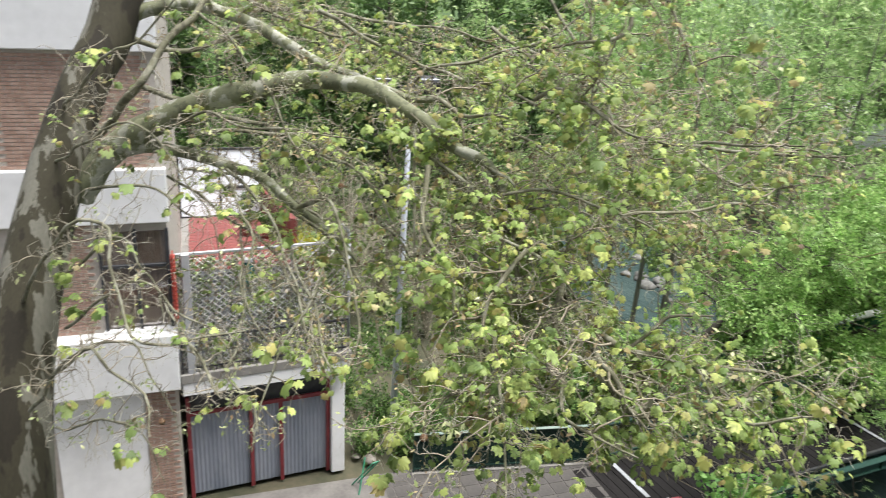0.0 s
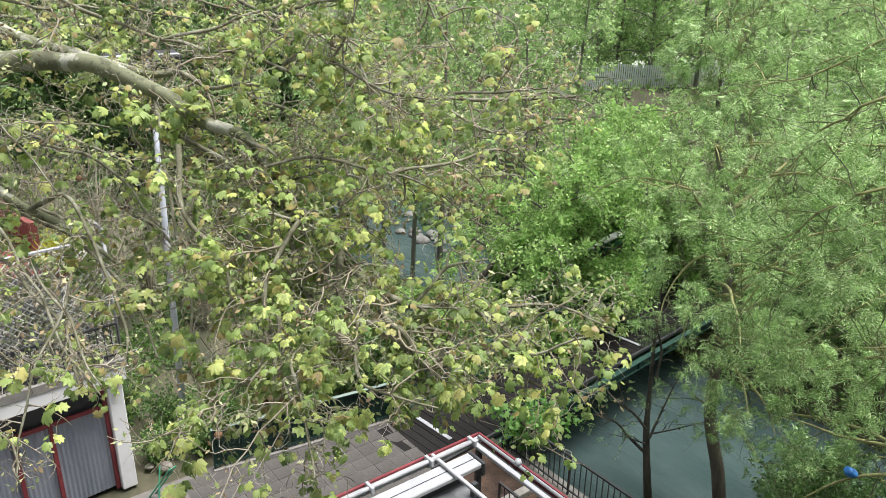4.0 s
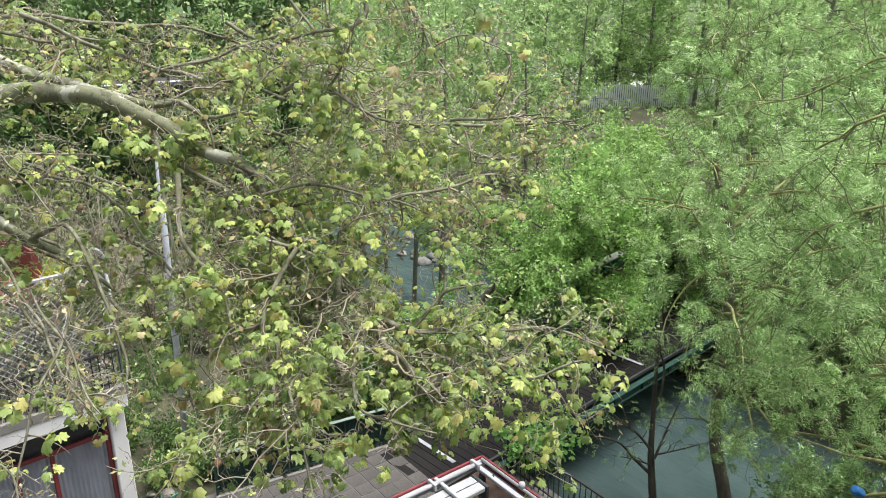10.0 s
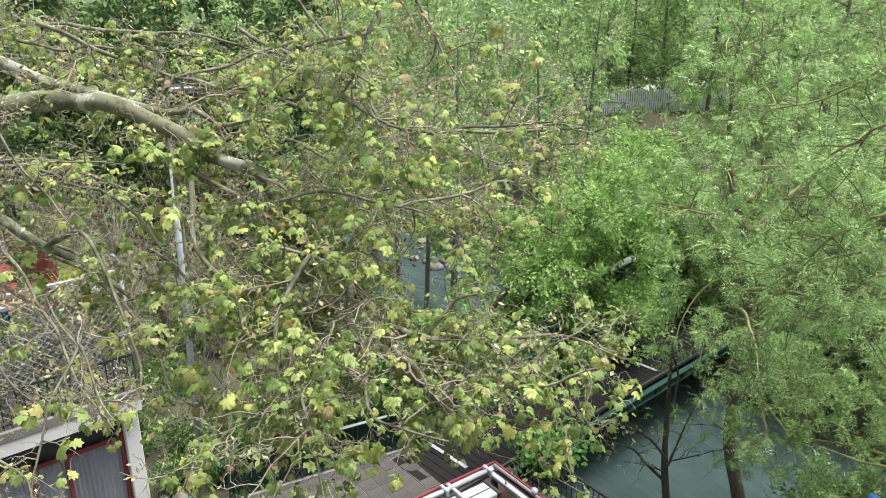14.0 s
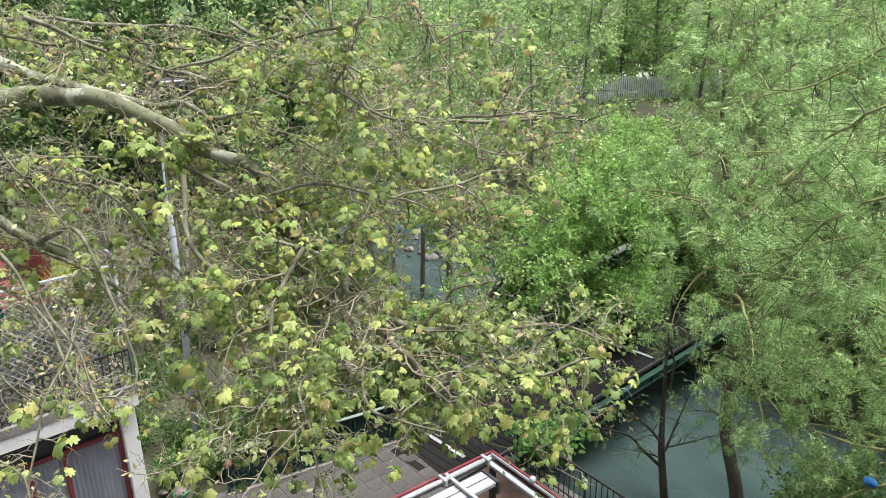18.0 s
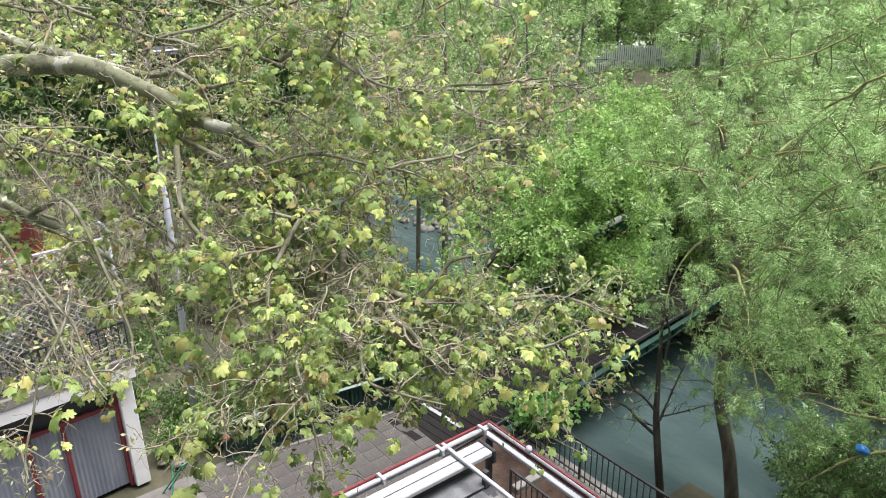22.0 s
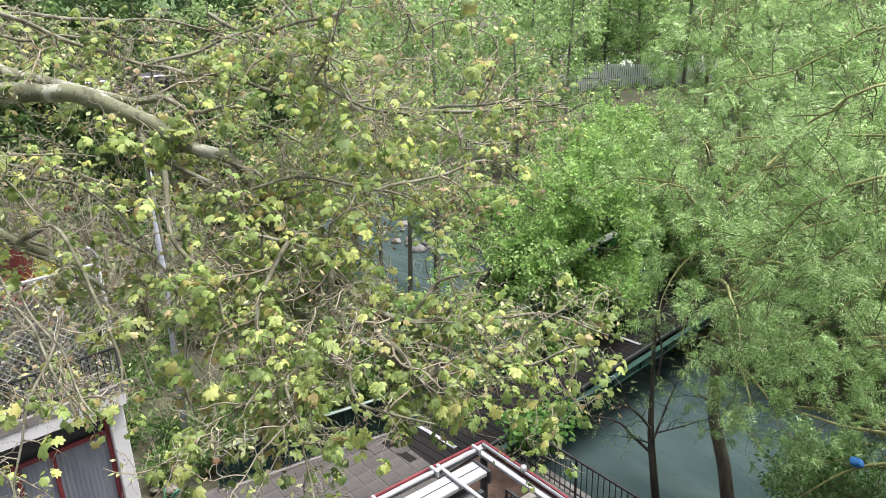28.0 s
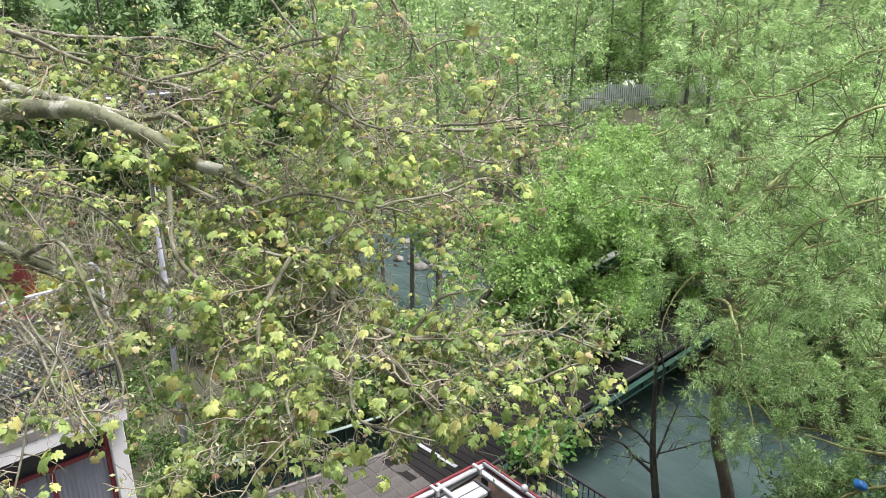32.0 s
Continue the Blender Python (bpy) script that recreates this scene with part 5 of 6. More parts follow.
def pinnate_tree(name, label, trunk, lm, rnd, leaf_size, bark, leafm, n1=.4, n2=.22, per=4, l1=1.2, l2=.5, group="", tmpl=PINNATE_T, tip=.25, tuft=1, airy=0.0):
    ob = thing(name, label, "tree", group=group)
    open_ = leafm in (M_ELDER_LEAF, M_ASH_LEAF)
    lm = [l_ for l_ in lm if not open_ or aside(l_[:, :3], .55).all()]
    part("trunk", mesh_np("trunk", *tubes([trunk], 12 if n2 < .39 else 7), bark, True), None, ob)
    for l_ in lm:
        part("limb", mesh_np("limb", *tubes([l_], 6 if n2 < .39 else 4), M_LICHEN_LIMB if name == "ash_tree" else bark, True), None, ob)
    br = shoots(lm, rnd, n1, l1, .012, .7, .3, .15, 6 if n2 < .39 else 3)
    br = [b_ for b_ in br if not open_ or aside(b_[:, :3], .7).all()]
    tw = shoots(br, rnd, n2, l2, .006, .7, .5, .2, 4 if n2 < .39 else 2)
    part("twigwork", mesh_np("twigwork", *tubes(br + (tw if name in ("ash_tree", "young_tree", "riverside_tree") else []), 3), M_LICHEN_TWIG if name == "ash_tree" else bark, True), None, ob)["kind"] = "stuff"
    if name == "ash_tree":  # old thin hanging twigs, dark and crooked
        hang = shoots(lm, rnd, .45, 1.5, .009, .8, .5, .2, 9, wild=.3)
        part("twigwork", mesh_np("twigwork", *tubes(hang, 3), M_GREY_BARK, True), None, ob, "dark bare hanging twigs")["kind"] = "stuff"
    P2, D2 = leaf_spots(tw + br if tuft == 1 else tw, rnd, per, tip)
    if airy:  # sprays and gaps
        stay = np.array([noise.noise(Vector(p) * airy) for p in P2]) > -.12 + .18 * rnd.normal(size=len(P2))
        P2, D2 = P2[stay], D2[stay]
    if open_:  # an opening over the pipe bridge
        P2, D2 = P2[aside(P2, 1)], D2[aside(P2, 1)]
    if tuft > 1:  # rosettes of feather leaves at the shoot ends
        P2, D2 = np.repeat(P2, tuft, 0), np.repeat(D2, tuft, 0) * .5 + np.array([0, 0, .35])
    if name == "ash_tree":  # the crowns thin out towards the neighbour's side
        stay = (np.degrees(np.arctan2(P2[:, 0], P2[:, 1])) < 72) | (rnd.uniform(size=len(P2)) < .3)
        P2, D2 = P2[stay], D2[stay]
    D2 = D2 * .6 + rnd.normal(size=D2.shape) * .5 + np.array([0, 0, -.25])
    R2 = frames_np(D2, rnd.normal(size=D2.shape) * .5 + np.array([0, 0, 1.0]))
    part("crown", mesh_np("crown", *scatter(*tmpl, R2, P2, rnd.uniform(.7, 1.25, len(P2)) * leaf_size), leafm), None, ob)["kind"] = "stuff"
    return ob, len(P2)


rnd = np.random.RandomState(11)
# the two trees at the water's edge, and one beside them
tB = spline([(13.6, 6.9, -1.75, .17), (13.41, 7.16, .18, .15), (13.38, 7.56, 1.52, .13), (13.69, 7.79, 3.08, .12), (13.85, 7.9, 4.08, .105), (14.1, 8.2, 5.75, .085), (14.0, 8.31, 6.26, .08), (13.88, 8.65, 7.32, .06), (14.03, 8.92, 8.71, .045), (14.42, 9.14, 10.36, .03), (14.5, 9.25, 11.2, .015)], .25)
_, lB = grow((13.4, 7.5, 1.2), (14.3, 9.1, 10.9), .13, rnd, 22, 4.2, .45, crown_from=.3, rise=.25, taper=.85)
for k in range(9):  # low boughs hanging outwards
    a, z0 = 4.85 + .8 * math.sin(k * 1.9), 2.7 + .3 * k
    d, p = np.array([math.cos(a), math.sin(a), .75]), np.array([13.4 + .05 * z0, 7.5 + .12 * z0, z0])
    q = [(*p, .045)]
    for i in range(6):
        d = d / np.linalg.norm(d) + rnd.normal(size=3) * .13 + np.array([0, 0, -.24])
        p = p + d / np.linalg.norm(d) * rnd.uniform(.32, .5)
        q.append((*p, .04 - i * .006))
    lB.append(spline(q, .25))
for l_ in ([(13.60, 7.50, 1.10, 0.040), (13.75, 7.41, 1.60, 0.025), (13.85, 7.28, 1.92, 0.010)],
           [(13.65, 7.30, 1.63, 0.030), (13.65, 6.88, 1.27, 0.024), (13.66, 6.44, 0.87, 0.018), (13.64, 6.16, 0.80, 0.012)],
           [(13.49, 7.65, 1.57, 0.030), (13.21, 7.72, 1.86, 0.021), (12.95, 7.74, 2.07, 0.012)],
           [(13.88, 8.20, 6.24, 0.040), (14.38, 8.17, 7.21, 0.031), (14.51, 8.67, 8.79, 0.021), (14.48, 9.18, 10.14, 0.012)],
           [(13.80, 8.21, 6.42, 0.040), (13.07, 8.40, 6.53, 0.031), (12.28, 8.66, 6.70, 0.021), (11.61, 8.85, 6.91, 0.012)],
           [(13.92, 8.85, 8.73, 0.030), (14.15, 8.62, 9.50, 0.020), (14.52, 8.38, 10.48, 0.010)]):
    lB.append(spline(l_, .2))
for l_ in ([(13.63, 7.94, 4.91, 0.035), (13.25, 8.20, 5.17, 0.028), (12.72, 8.34, 4.88, 0.022), (12.23, 8.34, 4.36, 0.015), (11.96, 8.22, 3.90, 0.008)],
           [(13.60, 7.78, 4.19, 0.030), (13.32, 8.01, 4.45, 0.025), (12.89, 8.09, 4.14, 0.019), (12.57, 8.00, 3.61, 0.013), (12.34, 7.94, 3.31, 0.008)]):
    lB.append(spline(l_, .2))
pinnate_tree("ash_tree", "slender ash tree with fresh feathery green leaves on the bank", tB, lB, rnd, .215, M_GREY_BARK, M_ASH_LEAF, n1=.27, n2=.25, per=1, l1=1.6, l2=.5, tip=.6, tuft=12, airy=1.5)
tA = spline([(12.5, 8.1, -1.75, .11), (12.29, 8.21, -.14, .09), (12.33, 8.42, .96, .075), (12.38, 8.5, 1.78, .055), (12.43, 8.57, 2.59, .045), (12.49, 8.63, 3.38, .03), (12.46, 8.6, 4.6, .012)], .25)
lA = []
for l_ in ([(12.26, 8.38, 0.54, 0.040), (11.97, 8.63, 0.92, 0.033), (11.73, 8.82, 1.28, 0.025), (11.36, 9.06, 1.48, 0.018), (11.07, 9.18, 1.59, 0.010)],
           [(12.25, 8.38, 1.14, 0.035), (11.99, 8.55, 1.54, 0.029), (11.67, 8.72, 1.86, 0.023), (11.37, 8.90, 2.21, 0.016), (11.17, 8.99, 2.55, 0.010)],
           [(12.27, 8.28, 0.95, 0.032), (12.55, 8.32, 1.30, 0.025), (12.88, 8.35, 1.74, 0.017), (13.21, 8.37, 2.13, 0.010)],
           [(12.24, 8.36, 0.77, 0.020), (12.07, 8.70, 0.80, 0.013), (11.78, 9.11, 0.81, 0.007)],
           [(12.31, 8.29, 1.04, 0.020), (12.84, 8.08, 1.06, 0.016), (13.38, 7.88, 1.10, 0.011), (13.71, 7.80, 1.07, 0.007)],
           [(11.71, 8.51, 1.74, 0.020), (11.58, 8.63, 2.09, 0.013), (11.50, 8.73, 2.49, 0.007)],
           [(12.34, 8.36, 2.44, 0.032), (12.49, 8.42, 3.05, 0.025), (12.45, 8.57, 3.55, 0.019), (12.54, 8.56, 3.86, 0.012)]):
    lA.append(spline(l_, .12))
pinnate_tree("young_tree", "thin young tree with sparse bare dark branches", tA, lA, rnd, .15, M_DARK_BARK, M_ASH_LEAF, n1=.2, n2=.38, per=1, l1=.55, l2=.3)
tC, lC = grow((14.8, 2.6, -1.7), (14.4, 3.4, 12), .17, rnd, 24, 4.8, .7, crown_from=.1, rise=.35)
for l_ in ([(14.45, 3.1, 8.6, 0.050), (12.4, 3.2, 9.9, 0.043), (9.78, 3.83, 10.08, 0.031), (9.89, 4.3, 9.9, 0.028), (9.97, 4.99, 9.48, 0.022), (10.1, 5.94, 9.19, 0.015), (10.22, 6.65, 8.93, 0.006)],
           [(14.5, 3.0, 7.6, 0.053), (12, 2.9, 9.3, 0.046), (9.23, 3.69, 9.44, 0.032), (9.42, 4.16, 9.12, 0.029), (9.61, 4.6, 8.83, 0.025), (9.77, 4.95, 8.32, 0.017), (9.82, 5.39, 7.64, 0.007)],
           [(14.55, 2.9, 6.6, 0.053), (12, 2.7, 8.4, 0.046), (9.11, 3.47, 8.43, 0.034), (9.2, 3.9, 8.13, 0.030), (9.3, 4.26, 7.86, 0.025), (9.43, 4.64, 7.41, 0.019), (9.67, 5.32, 7.09, 0.007)]):
    w_ = spline(l_, .2)
    w_[:, 3] *= .62
    w_[:, :3] += .035 * np.array([noise.noise_vector(Vector(q[:3]) * 1.7) for q in w_])
    lC.append(w_)
for l_ in ([(11.99, 7.05, 7.96, 0.012), (11.52, 7.16, 7.80, 0.011), (11.51, 6.90, 7.55, 0.009), (11.91, 6.39, 7.44, 0.007), (12.29, 6.02, 7.61, 0.006)],
           [(10.44, 4.72, 7.23, 0.014), (10.21, 4.97, 6.95, 0.013), (10.00, 5.13, 6.50, 0.011), (9.67, 5.30, 5.88, 0.010), (9.69, 5.28, 5.41, 0.009), (9.91, 5.19, 5.13, 0.007), (10.21, 5.08, 4.93, 0.006)],
           [(9.99, 3.79, 7.35, 0.016), (9.89, 4.18, 7.01, 0.013), (9.73, 4.57, 6.59, 0.011), (9.41, 5.08, 6.14, 0.008), (9.50, 5.24, 5.63, 0.005)],
           [(10.27, 3.76, 6.56, 0.014), (10.18, 4.08, 6.12, 0.011), (9.98, 4.47, 5.66, 0.008), (9.99, 4.76, 5.35, 0.005)]):
    lC.append(spline([(14.6, 2.9, l_[0][2] - .6, .05), (12.2, 3.0, l_[0][2] + .5, .03)] + l_, .2))
for k in range(12):  # low boughs over the bank
    a, z0 = 1.9 + .7 * math.sin(k * 2.3), .2 + .42 * k
    d, p = np.array([math.cos(a), math.sin(a), .6]), np.array([14.75, 2.7, z0])
    q = [(*p, .06)]
    for i in range(7):
        d = d / np.linalg.norm(d) + rnd.normal(size=3) * .14 + np.array([0, 0, -.16])
        p = p + d / np.linalg.norm(d) * rnd.uniform(.4, .68)
        q.append((*p, .053 - i * .007))
    lC.append(spline(q, .25))
pinnate_tree("ash_tree", "broad ash tree with long arching lichen-covered branches", tC, lC, rnd, .215, M_GREY_BARK, M_ASH_LEAF, n1=.27, n2=.25, per=1, l1=1.6, l2=.5, tip=.6, tuft=12, airy=1.5)
tE, lE = grow((24.3, 9.5, -.5), (24.0, 9.8, 10.5), .2, rnd, 28, 4.8, .6, crown_from=.05, rise=.3)
pinnate_tree("ash_tree", "leafy ash tree on the far water's edge", tE, lE, rnd, .34, M_GREY_BARK, M_ASH_LEAF, n1=.3, n2=.25, per=5, l1=1.8, l2=.6, tip=.5, airy=1.2)
# bright tree over the bridge
tD = spline([(12.2, 16.6, -2.3, .16), (13.0, 16.5, .2, .13), (14.4, 16.3, 2.0, .10), (16.4, 15.9, 3.4, .06), (18.6, 15.4, 4.9, .02)], .3)
_, lD = grow((12.6, 16.6, -.5), (18.6, 15.4, 4.9), .13, rnd, 40, 3.7, .5, lean=(.35, -.15, 0), crown_from=.1, taper=.35)
pinnate_tree("maple_tree", "bright green maple leaning over the river by the bridge", tD, lD, rnd, .25, M_DARK_BARK, M_ELDER_LEAF, tmpl=CLUMP_T, per=5, n1=.22, n2=.14, airy=1.1)
tH, lH = grow((12.6, 15.2, -1.6), (18.0, 13.7, 2.0), .1, rnd, 40, 2.2, .75, lean=(.2, -.1, 0), crown_from=.2, taper=.3)
pinnate_tree("maple_tree", "young bright green maple hanging over the footbridge", tH, lH, rnd, .23, M_DARK_BARK, M_ELDER_LEAF, tmpl=CLUMP_T, per=5, n1=.2, n2=.15, l1=1.0, airy=1.2)
tF, lF = grow((24.5, 19.5, -.5), (24.0, 19.8, 5.2), .18, rnd, 24, 3.6, .4, crown_from=.1)
pinnate_tree("maple_tree", "bright green maple on the far bank", tF, lF, rnd, .38, M_DARK_BARK, M_ELDER_LEAF, tmpl=CLUMP_T, per=4, n1=.26, n2=.2)

tG = spline([(24.2, 15.6, -.7, .16), (23.6, 15.8, 1.5, .13), (22.6, 16.2, 3.4, .09), (21.6, 16.5, 5.2, .03)], .3)
_, lG = grow((23.9, 15.7, .4), (21.0, 16.4, 5.4), .12, rnd, 40, 4.7, .6, lean=(-.45, 0, -.1), crown_from=.02, taper=.45)
pinnate_tree("maple_tree", "broad light green maple hanging over the far water", tG, lG, rnd, .3, M_DARK_BARK, M_ELDER_LEAF, tmpl=CLUMP_T, per=5, n1=.26, n2=.17, airy=1.0)

# trees upstream with clear trunks
UP = [(16.4, 25.5), (16.3, 23.5), (17.2, 22.8), (15.6, 27.9), (12.5, 24), (24.5, 22), (26, 27), (12, 30)]
for x, y in UP:
    h = rnd.uniform(8, 12)
    t_, l_ = grow((x, y, ground_height(x, y) - .2), (x + rnd.uniform(-.6, .6), y + rnd.uniform(-.6, .6), h), rnd.uniform(.10, .17), rnd, 14, 3.0, .25, crown_from=.35)
    pinnate_tree("riverside_tree", "tall thin-trunked tree in fresh leaf on the river bank", t_, l_, rnd, .34, M_WOOD_BARK, M_WOOD_LEAF, tmpl=CLUMP_T, n1=.4, n2=.25, per=3, group="riverside trees")

# far wood: a few built once, copied
protos = []
for k in range(5):
    t_, l_ = grow((0, 0, -.3), (rnd.uniform(-.8, .8), rnd.uniform(-.8, .8), rnd.uniform(11, 14)), .17, rnd, 20, 3.8, .3, crown_from=.12)
    protos.append(pinnate_tree("woodland_tree", "slim woodland tree with light spring leaves", t_, l_, rnd, .6, M_WOOD_BARK, M_WOOD_LEAF, tmpl=CLUMP_T, n1=.6, n2=.4, per=3, group="far wood")[0])
spots = []
while len(spots) < 66:
    az, dist = radians(rnd.uniform(-18, 76)), rnd.uniform(30, 88)
    x, y = dist * math.sin(az), dist * math.cos(az)
    if left_bank(y) - 2 < x < right_bank(y) + 3 or (x < 4 and y < 34) or (46 < math.degrees(az) < 57 and dist < 56) or (math.degrees(az) < 25 and dist < 50):
        continue
    if math.hypot(x - 40, y - 34) < 3 or min([math.hypot(x - a, y - b) for a, b in spots] or [9]) < 2.9:
        continue
    spots.append((x, y))
for i, (x, y) in enumerate(spots):
    m = pose(x, y, ground_height(x, y), 0, 0, rnd.uniform(0, 360))
    if i < 5:
        protos[i].matrix_basis = m
    else:
        copy_thing(protos[i % 5], m)
# dark evergreen trees behind the lamp
for x, y, h in ((13, 35.5, 12), (10, 39, 13), (6, 40, 12), (16, 40, 13), (8.5, 34, 11.5), (18.5, 37.5, 12), (3, 36.5, 11.5), (12.5, 43, 14), (-1, 40, 12), (-5, 43, 12.5)):
    t_, l_ = grow((x, y, -1.2), (x, y, h), .25, rnd, 34, 3.2, .3, crown_from=.1)
    pinnate_tree("evergreen_tree", "dense dark evergreen tree", t_, l_, rnd, .52, M_DARK_BARK, M_DARK_LEAF, tmpl=CLUMP_T, n1=.4, n2=.3, per=5, group="evergreens")


def shrub(x, y, h, w, rnd, leafm, label, size=.16, n_=22):
    z = ground_height(x, y)
    ob = thing("shrub", label, "shrub", group="bank shrubs")
    st = []
    for i in range(n_):
        a, e = rnd.uniform(0, 6.28), rnd.uniform(.3, 1)
        d = np.array([math.cos(a) * w * e * .5, math.sin(a) * w * e * .5, h * rnd.uniform(.6, 1)])
        st.append(spline([(x, y, z - .1, .02), (*(np.array([x, y, z]) + d * np.array([.3, .3, .6])), .012), (*(np.array([x, y, z]) + d), .004)], .2))
    tw = shoots(st, rnd, .18, .4, .005, .7, .3, .2, 2)
    part("stemwork", mesh_np("stemwork", *tubes(st, 3), M_TWIG, True), None, ob)["kind"] = "stuff"
    P2, D2 = leaf_spots(tw, rnd, 4, .1)
    R2 = frames_np(D2 + rnd.normal(size=D2.shape) * .6, rnd.normal(size=D2.shape) * .6 + np.array([0, 0, 1.0]))
    part("foliage", mesh_np("foliage", *scatter(*CLUMP_T, R2, P2, rnd.uniform(.7, 1.3, len(P2)) * size), leafm), None, ob)["kind"] = "stuff"


for x, y, h, w in ((3.5, 15.3, 1.0, 1.5), (4.1, 16.6, 1.2, 1.8), (3.4, 17.6, 1.3, 1.8), (5.2, 15.6, 1.6, 2), (6.4, 15.2, 1.9, 2.2), (7.6, 14.9, 1.8, 2.2), (8.8, 14.7, 2.0, 2.2), (4.6, 15.0, 1.1, 1.6), (5.8, 14.7, 1.2, 1.6), (9.6, 16.6, 2.2, 2.4), (7.4, 17.2, 2.0, 2.4), (9.2, 18.6, 2.4, 2.6), (11.2, 19.5, 2.4, 2.6), (10.6, 22, 2.6, 3), (3.6, 20, 1.6, 2), (4.5, 24, 2.4, 3)):
    shrub(x, y, h, w, rnd, M_SHRUB_LEAF, "leafy green shrub on the river bank")
for x, y, h, w in ((13.9, 5.3, 3.2, 2.6), (14.2, 4.5, 3.6, 2.8), (15.6, 5.8, 3.4, 3.0), (16.8, 6.6, 3.0, 2.6), (13.2, 3.6, 2.0, 2.4), (16.2, 3.4, 2.6, 3), (22.6, 10.5, 3.6, 4.4), (23.0, 8.0, 4, 4.6), (22.8, 13.4, 3.0, 3.6), (22.8, 5.4, 4, 4.6), (23.4, 15.6, 2.6, 3), (22.4, 9.2, 2.6, 3.6), (22.2, 6.7, 2.6, 3.6)):
    shrub(x, y, h, w, rnd, M_BANK_LEAF if x < 20 and y < 7 else M_SHRUB_LEAF, "leafy green shrub on the river bank", .2 if x > 13 and y < 7 else .16)

# dry leafless thicket beyond the lamp
for x, y, h, w in ((4.6, 23.6, 4.2, 3.2), (6.2, 25.0, 4.6, 3.6), (4.0, 27.6, 5.0, 3.6), (7.4, 22.8, 3.6, 3.0), (5.6, 28.6, 5.2, 3.8), (8.4, 26.8, 4.8, 3.6), (3.8, 31, 5.5, 4)):
    z = ground_height(x, y)
    ob = thing("bare_shrub", "leafless grey-brown shrub behind the terrace", "shrub", group="bare shrubs")
    st = []
    for i in range(30):
        a, e = rnd.uniform(0, 6.28), rnd.uniform(.2, 1)
        d = np.array([math.cos(a) * w * e * .5, math.sin(a) * w * e * .5, h * rnd.uniform(.55, 1)])
        st.append(spline([(x, y, z - .1, .03), (*(np.array([x, y, z]) + d * np.array([.35, .35, .6])), .02), (*(np.array([x, y, z]) + d), .006)], .4))
    tw = shoots(st, rnd, .25, 1.0, .009, .6, .3, .2, 3)
    part("stemwork", mesh_np("stemwork", *tubes(st + tw, 3), M_STALK, True), None, ob)["kind"] = "stuff"
    tw2 = shoots(tw, rnd, .25, .4, .006, .7, .4, .2, 2)
    part("twigwork", mesh_np("twigwork", *tubes(tw2, 3), M_STALK), None, ob)["kind"] = "stuff"

# herbs and ivy over all bare banks
def undergrowth(name, label, area, n_, size, leafm, tall=.35):
    P2 = []
    while len(P2) < n_:
        x, y = rnd.uniform(*area[0]), rnd.uniform(*area[1])
        if left_bank(y) + .8 < x < right_bank(y) - 2.3 or (x < 11 and y < 14.6) or (x < 3.2 and y < 27) or math.hypot(x - 7.4, (y - 20.8) * .7) < 1.7 or noise.noise((x * .35, y * .35, 5)) < -.22:
            continue
        P2.append((x, y, ground_height(x, y) + rnd.uniform(0, .25 if 44 < math.degrees(math.atan2(x, y)) < 59 and math.hypot(x, y) > 36 else tall)))
    P2 = np.array(P2)
    R2 = frames_np(rnd.normal(size=P2.shape) * np.array([1, 1, .4]), rnd.normal(size=P2.shape) * .5 + np.array([0, 0, 1.0]))
    tagged(new(name, mesh_np(name, *scatter(*CLUMP_T, R2, P2, rnd.uniform(.6, 1.4, len(P2)) * size), leafm)), label, "undergrowth", kind="stuff")


undergrowth("undergrowth", "dense green herbs and ivy on the near bank", ((3, 17), (14.6, 36)), 9000, .28, M_SHRUB_LEAF)
undergrowth("undergrowth", "nettles and ivy on the far water's edge", ((21, 34), (-2, 24)), 6500, .38, M_SHRUB_LEAF, 1.1)
undergrowth("undergrowth", "green undergrowth on the far bank", ((-12, 62), (24, 80)), 7500, .75, M_WOOD_LEAF, 2.4)

# the deep wood behind, leaf on leaf
P2 = []
while len(P2) < 9000:
    az, dist = radians(rnd.uniform(-24, 84)), rnd.uniform(62, 98)
    x, y = dist * math.sin(az), dist * math.cos(az)
    z = rnd.uniform(0, 11)
    if 53.5 < x < 67 or noise.noise((x * .16, y * .16, z * .2)) < -.25:
        continue
    P2.append((x, y, ground_height(x, y) + z))
P2 = np.array(P2)
R2 = frames_np(rnd.normal(size=P2.shape), rnd.normal(size=P2.shape) * .5 + np.array([0, 0, 1.0]))
tagged(new("deep_wood", mesh_np("deep_wood", *scatter(*CLUMP_T, R2, P2, rnd.uniform(.7, 1.4, len(P2)) * 1.15), M_WOOD_LEAF)), "deep far wood in fresh green leaf", "wood", kind="stuff")

# distant wooded hills all round
hv = []
for i in range(241):
    a = i / 240 * 2 * math.pi
    h = 16 + 9 * noise.noise((math.cos(a) * 3, math.sin(a) * 3, 2)) + 3 * noise.noise((math.cos(a) * 40, math.sin(a) * 40, 3))
    hv += [(330 * math.sin(a), 330 * math.cos(a), -6), (360 * math.sin(a), 360 * math.cos(a), h * .8), (420 * math.sin(a), 420 * math.cos(a), h * 1.6)]
hf = [(3 * i + k, 3 * i + 3 + k, 3 * i + 4 + k, 3 * i + 1 + k) for i in range(240) for k in (0, 1)]
structure("backdrop", mesh_np("backdrop", hv, hf, M_HILL, True), None, "distant wooded hills", "hills")

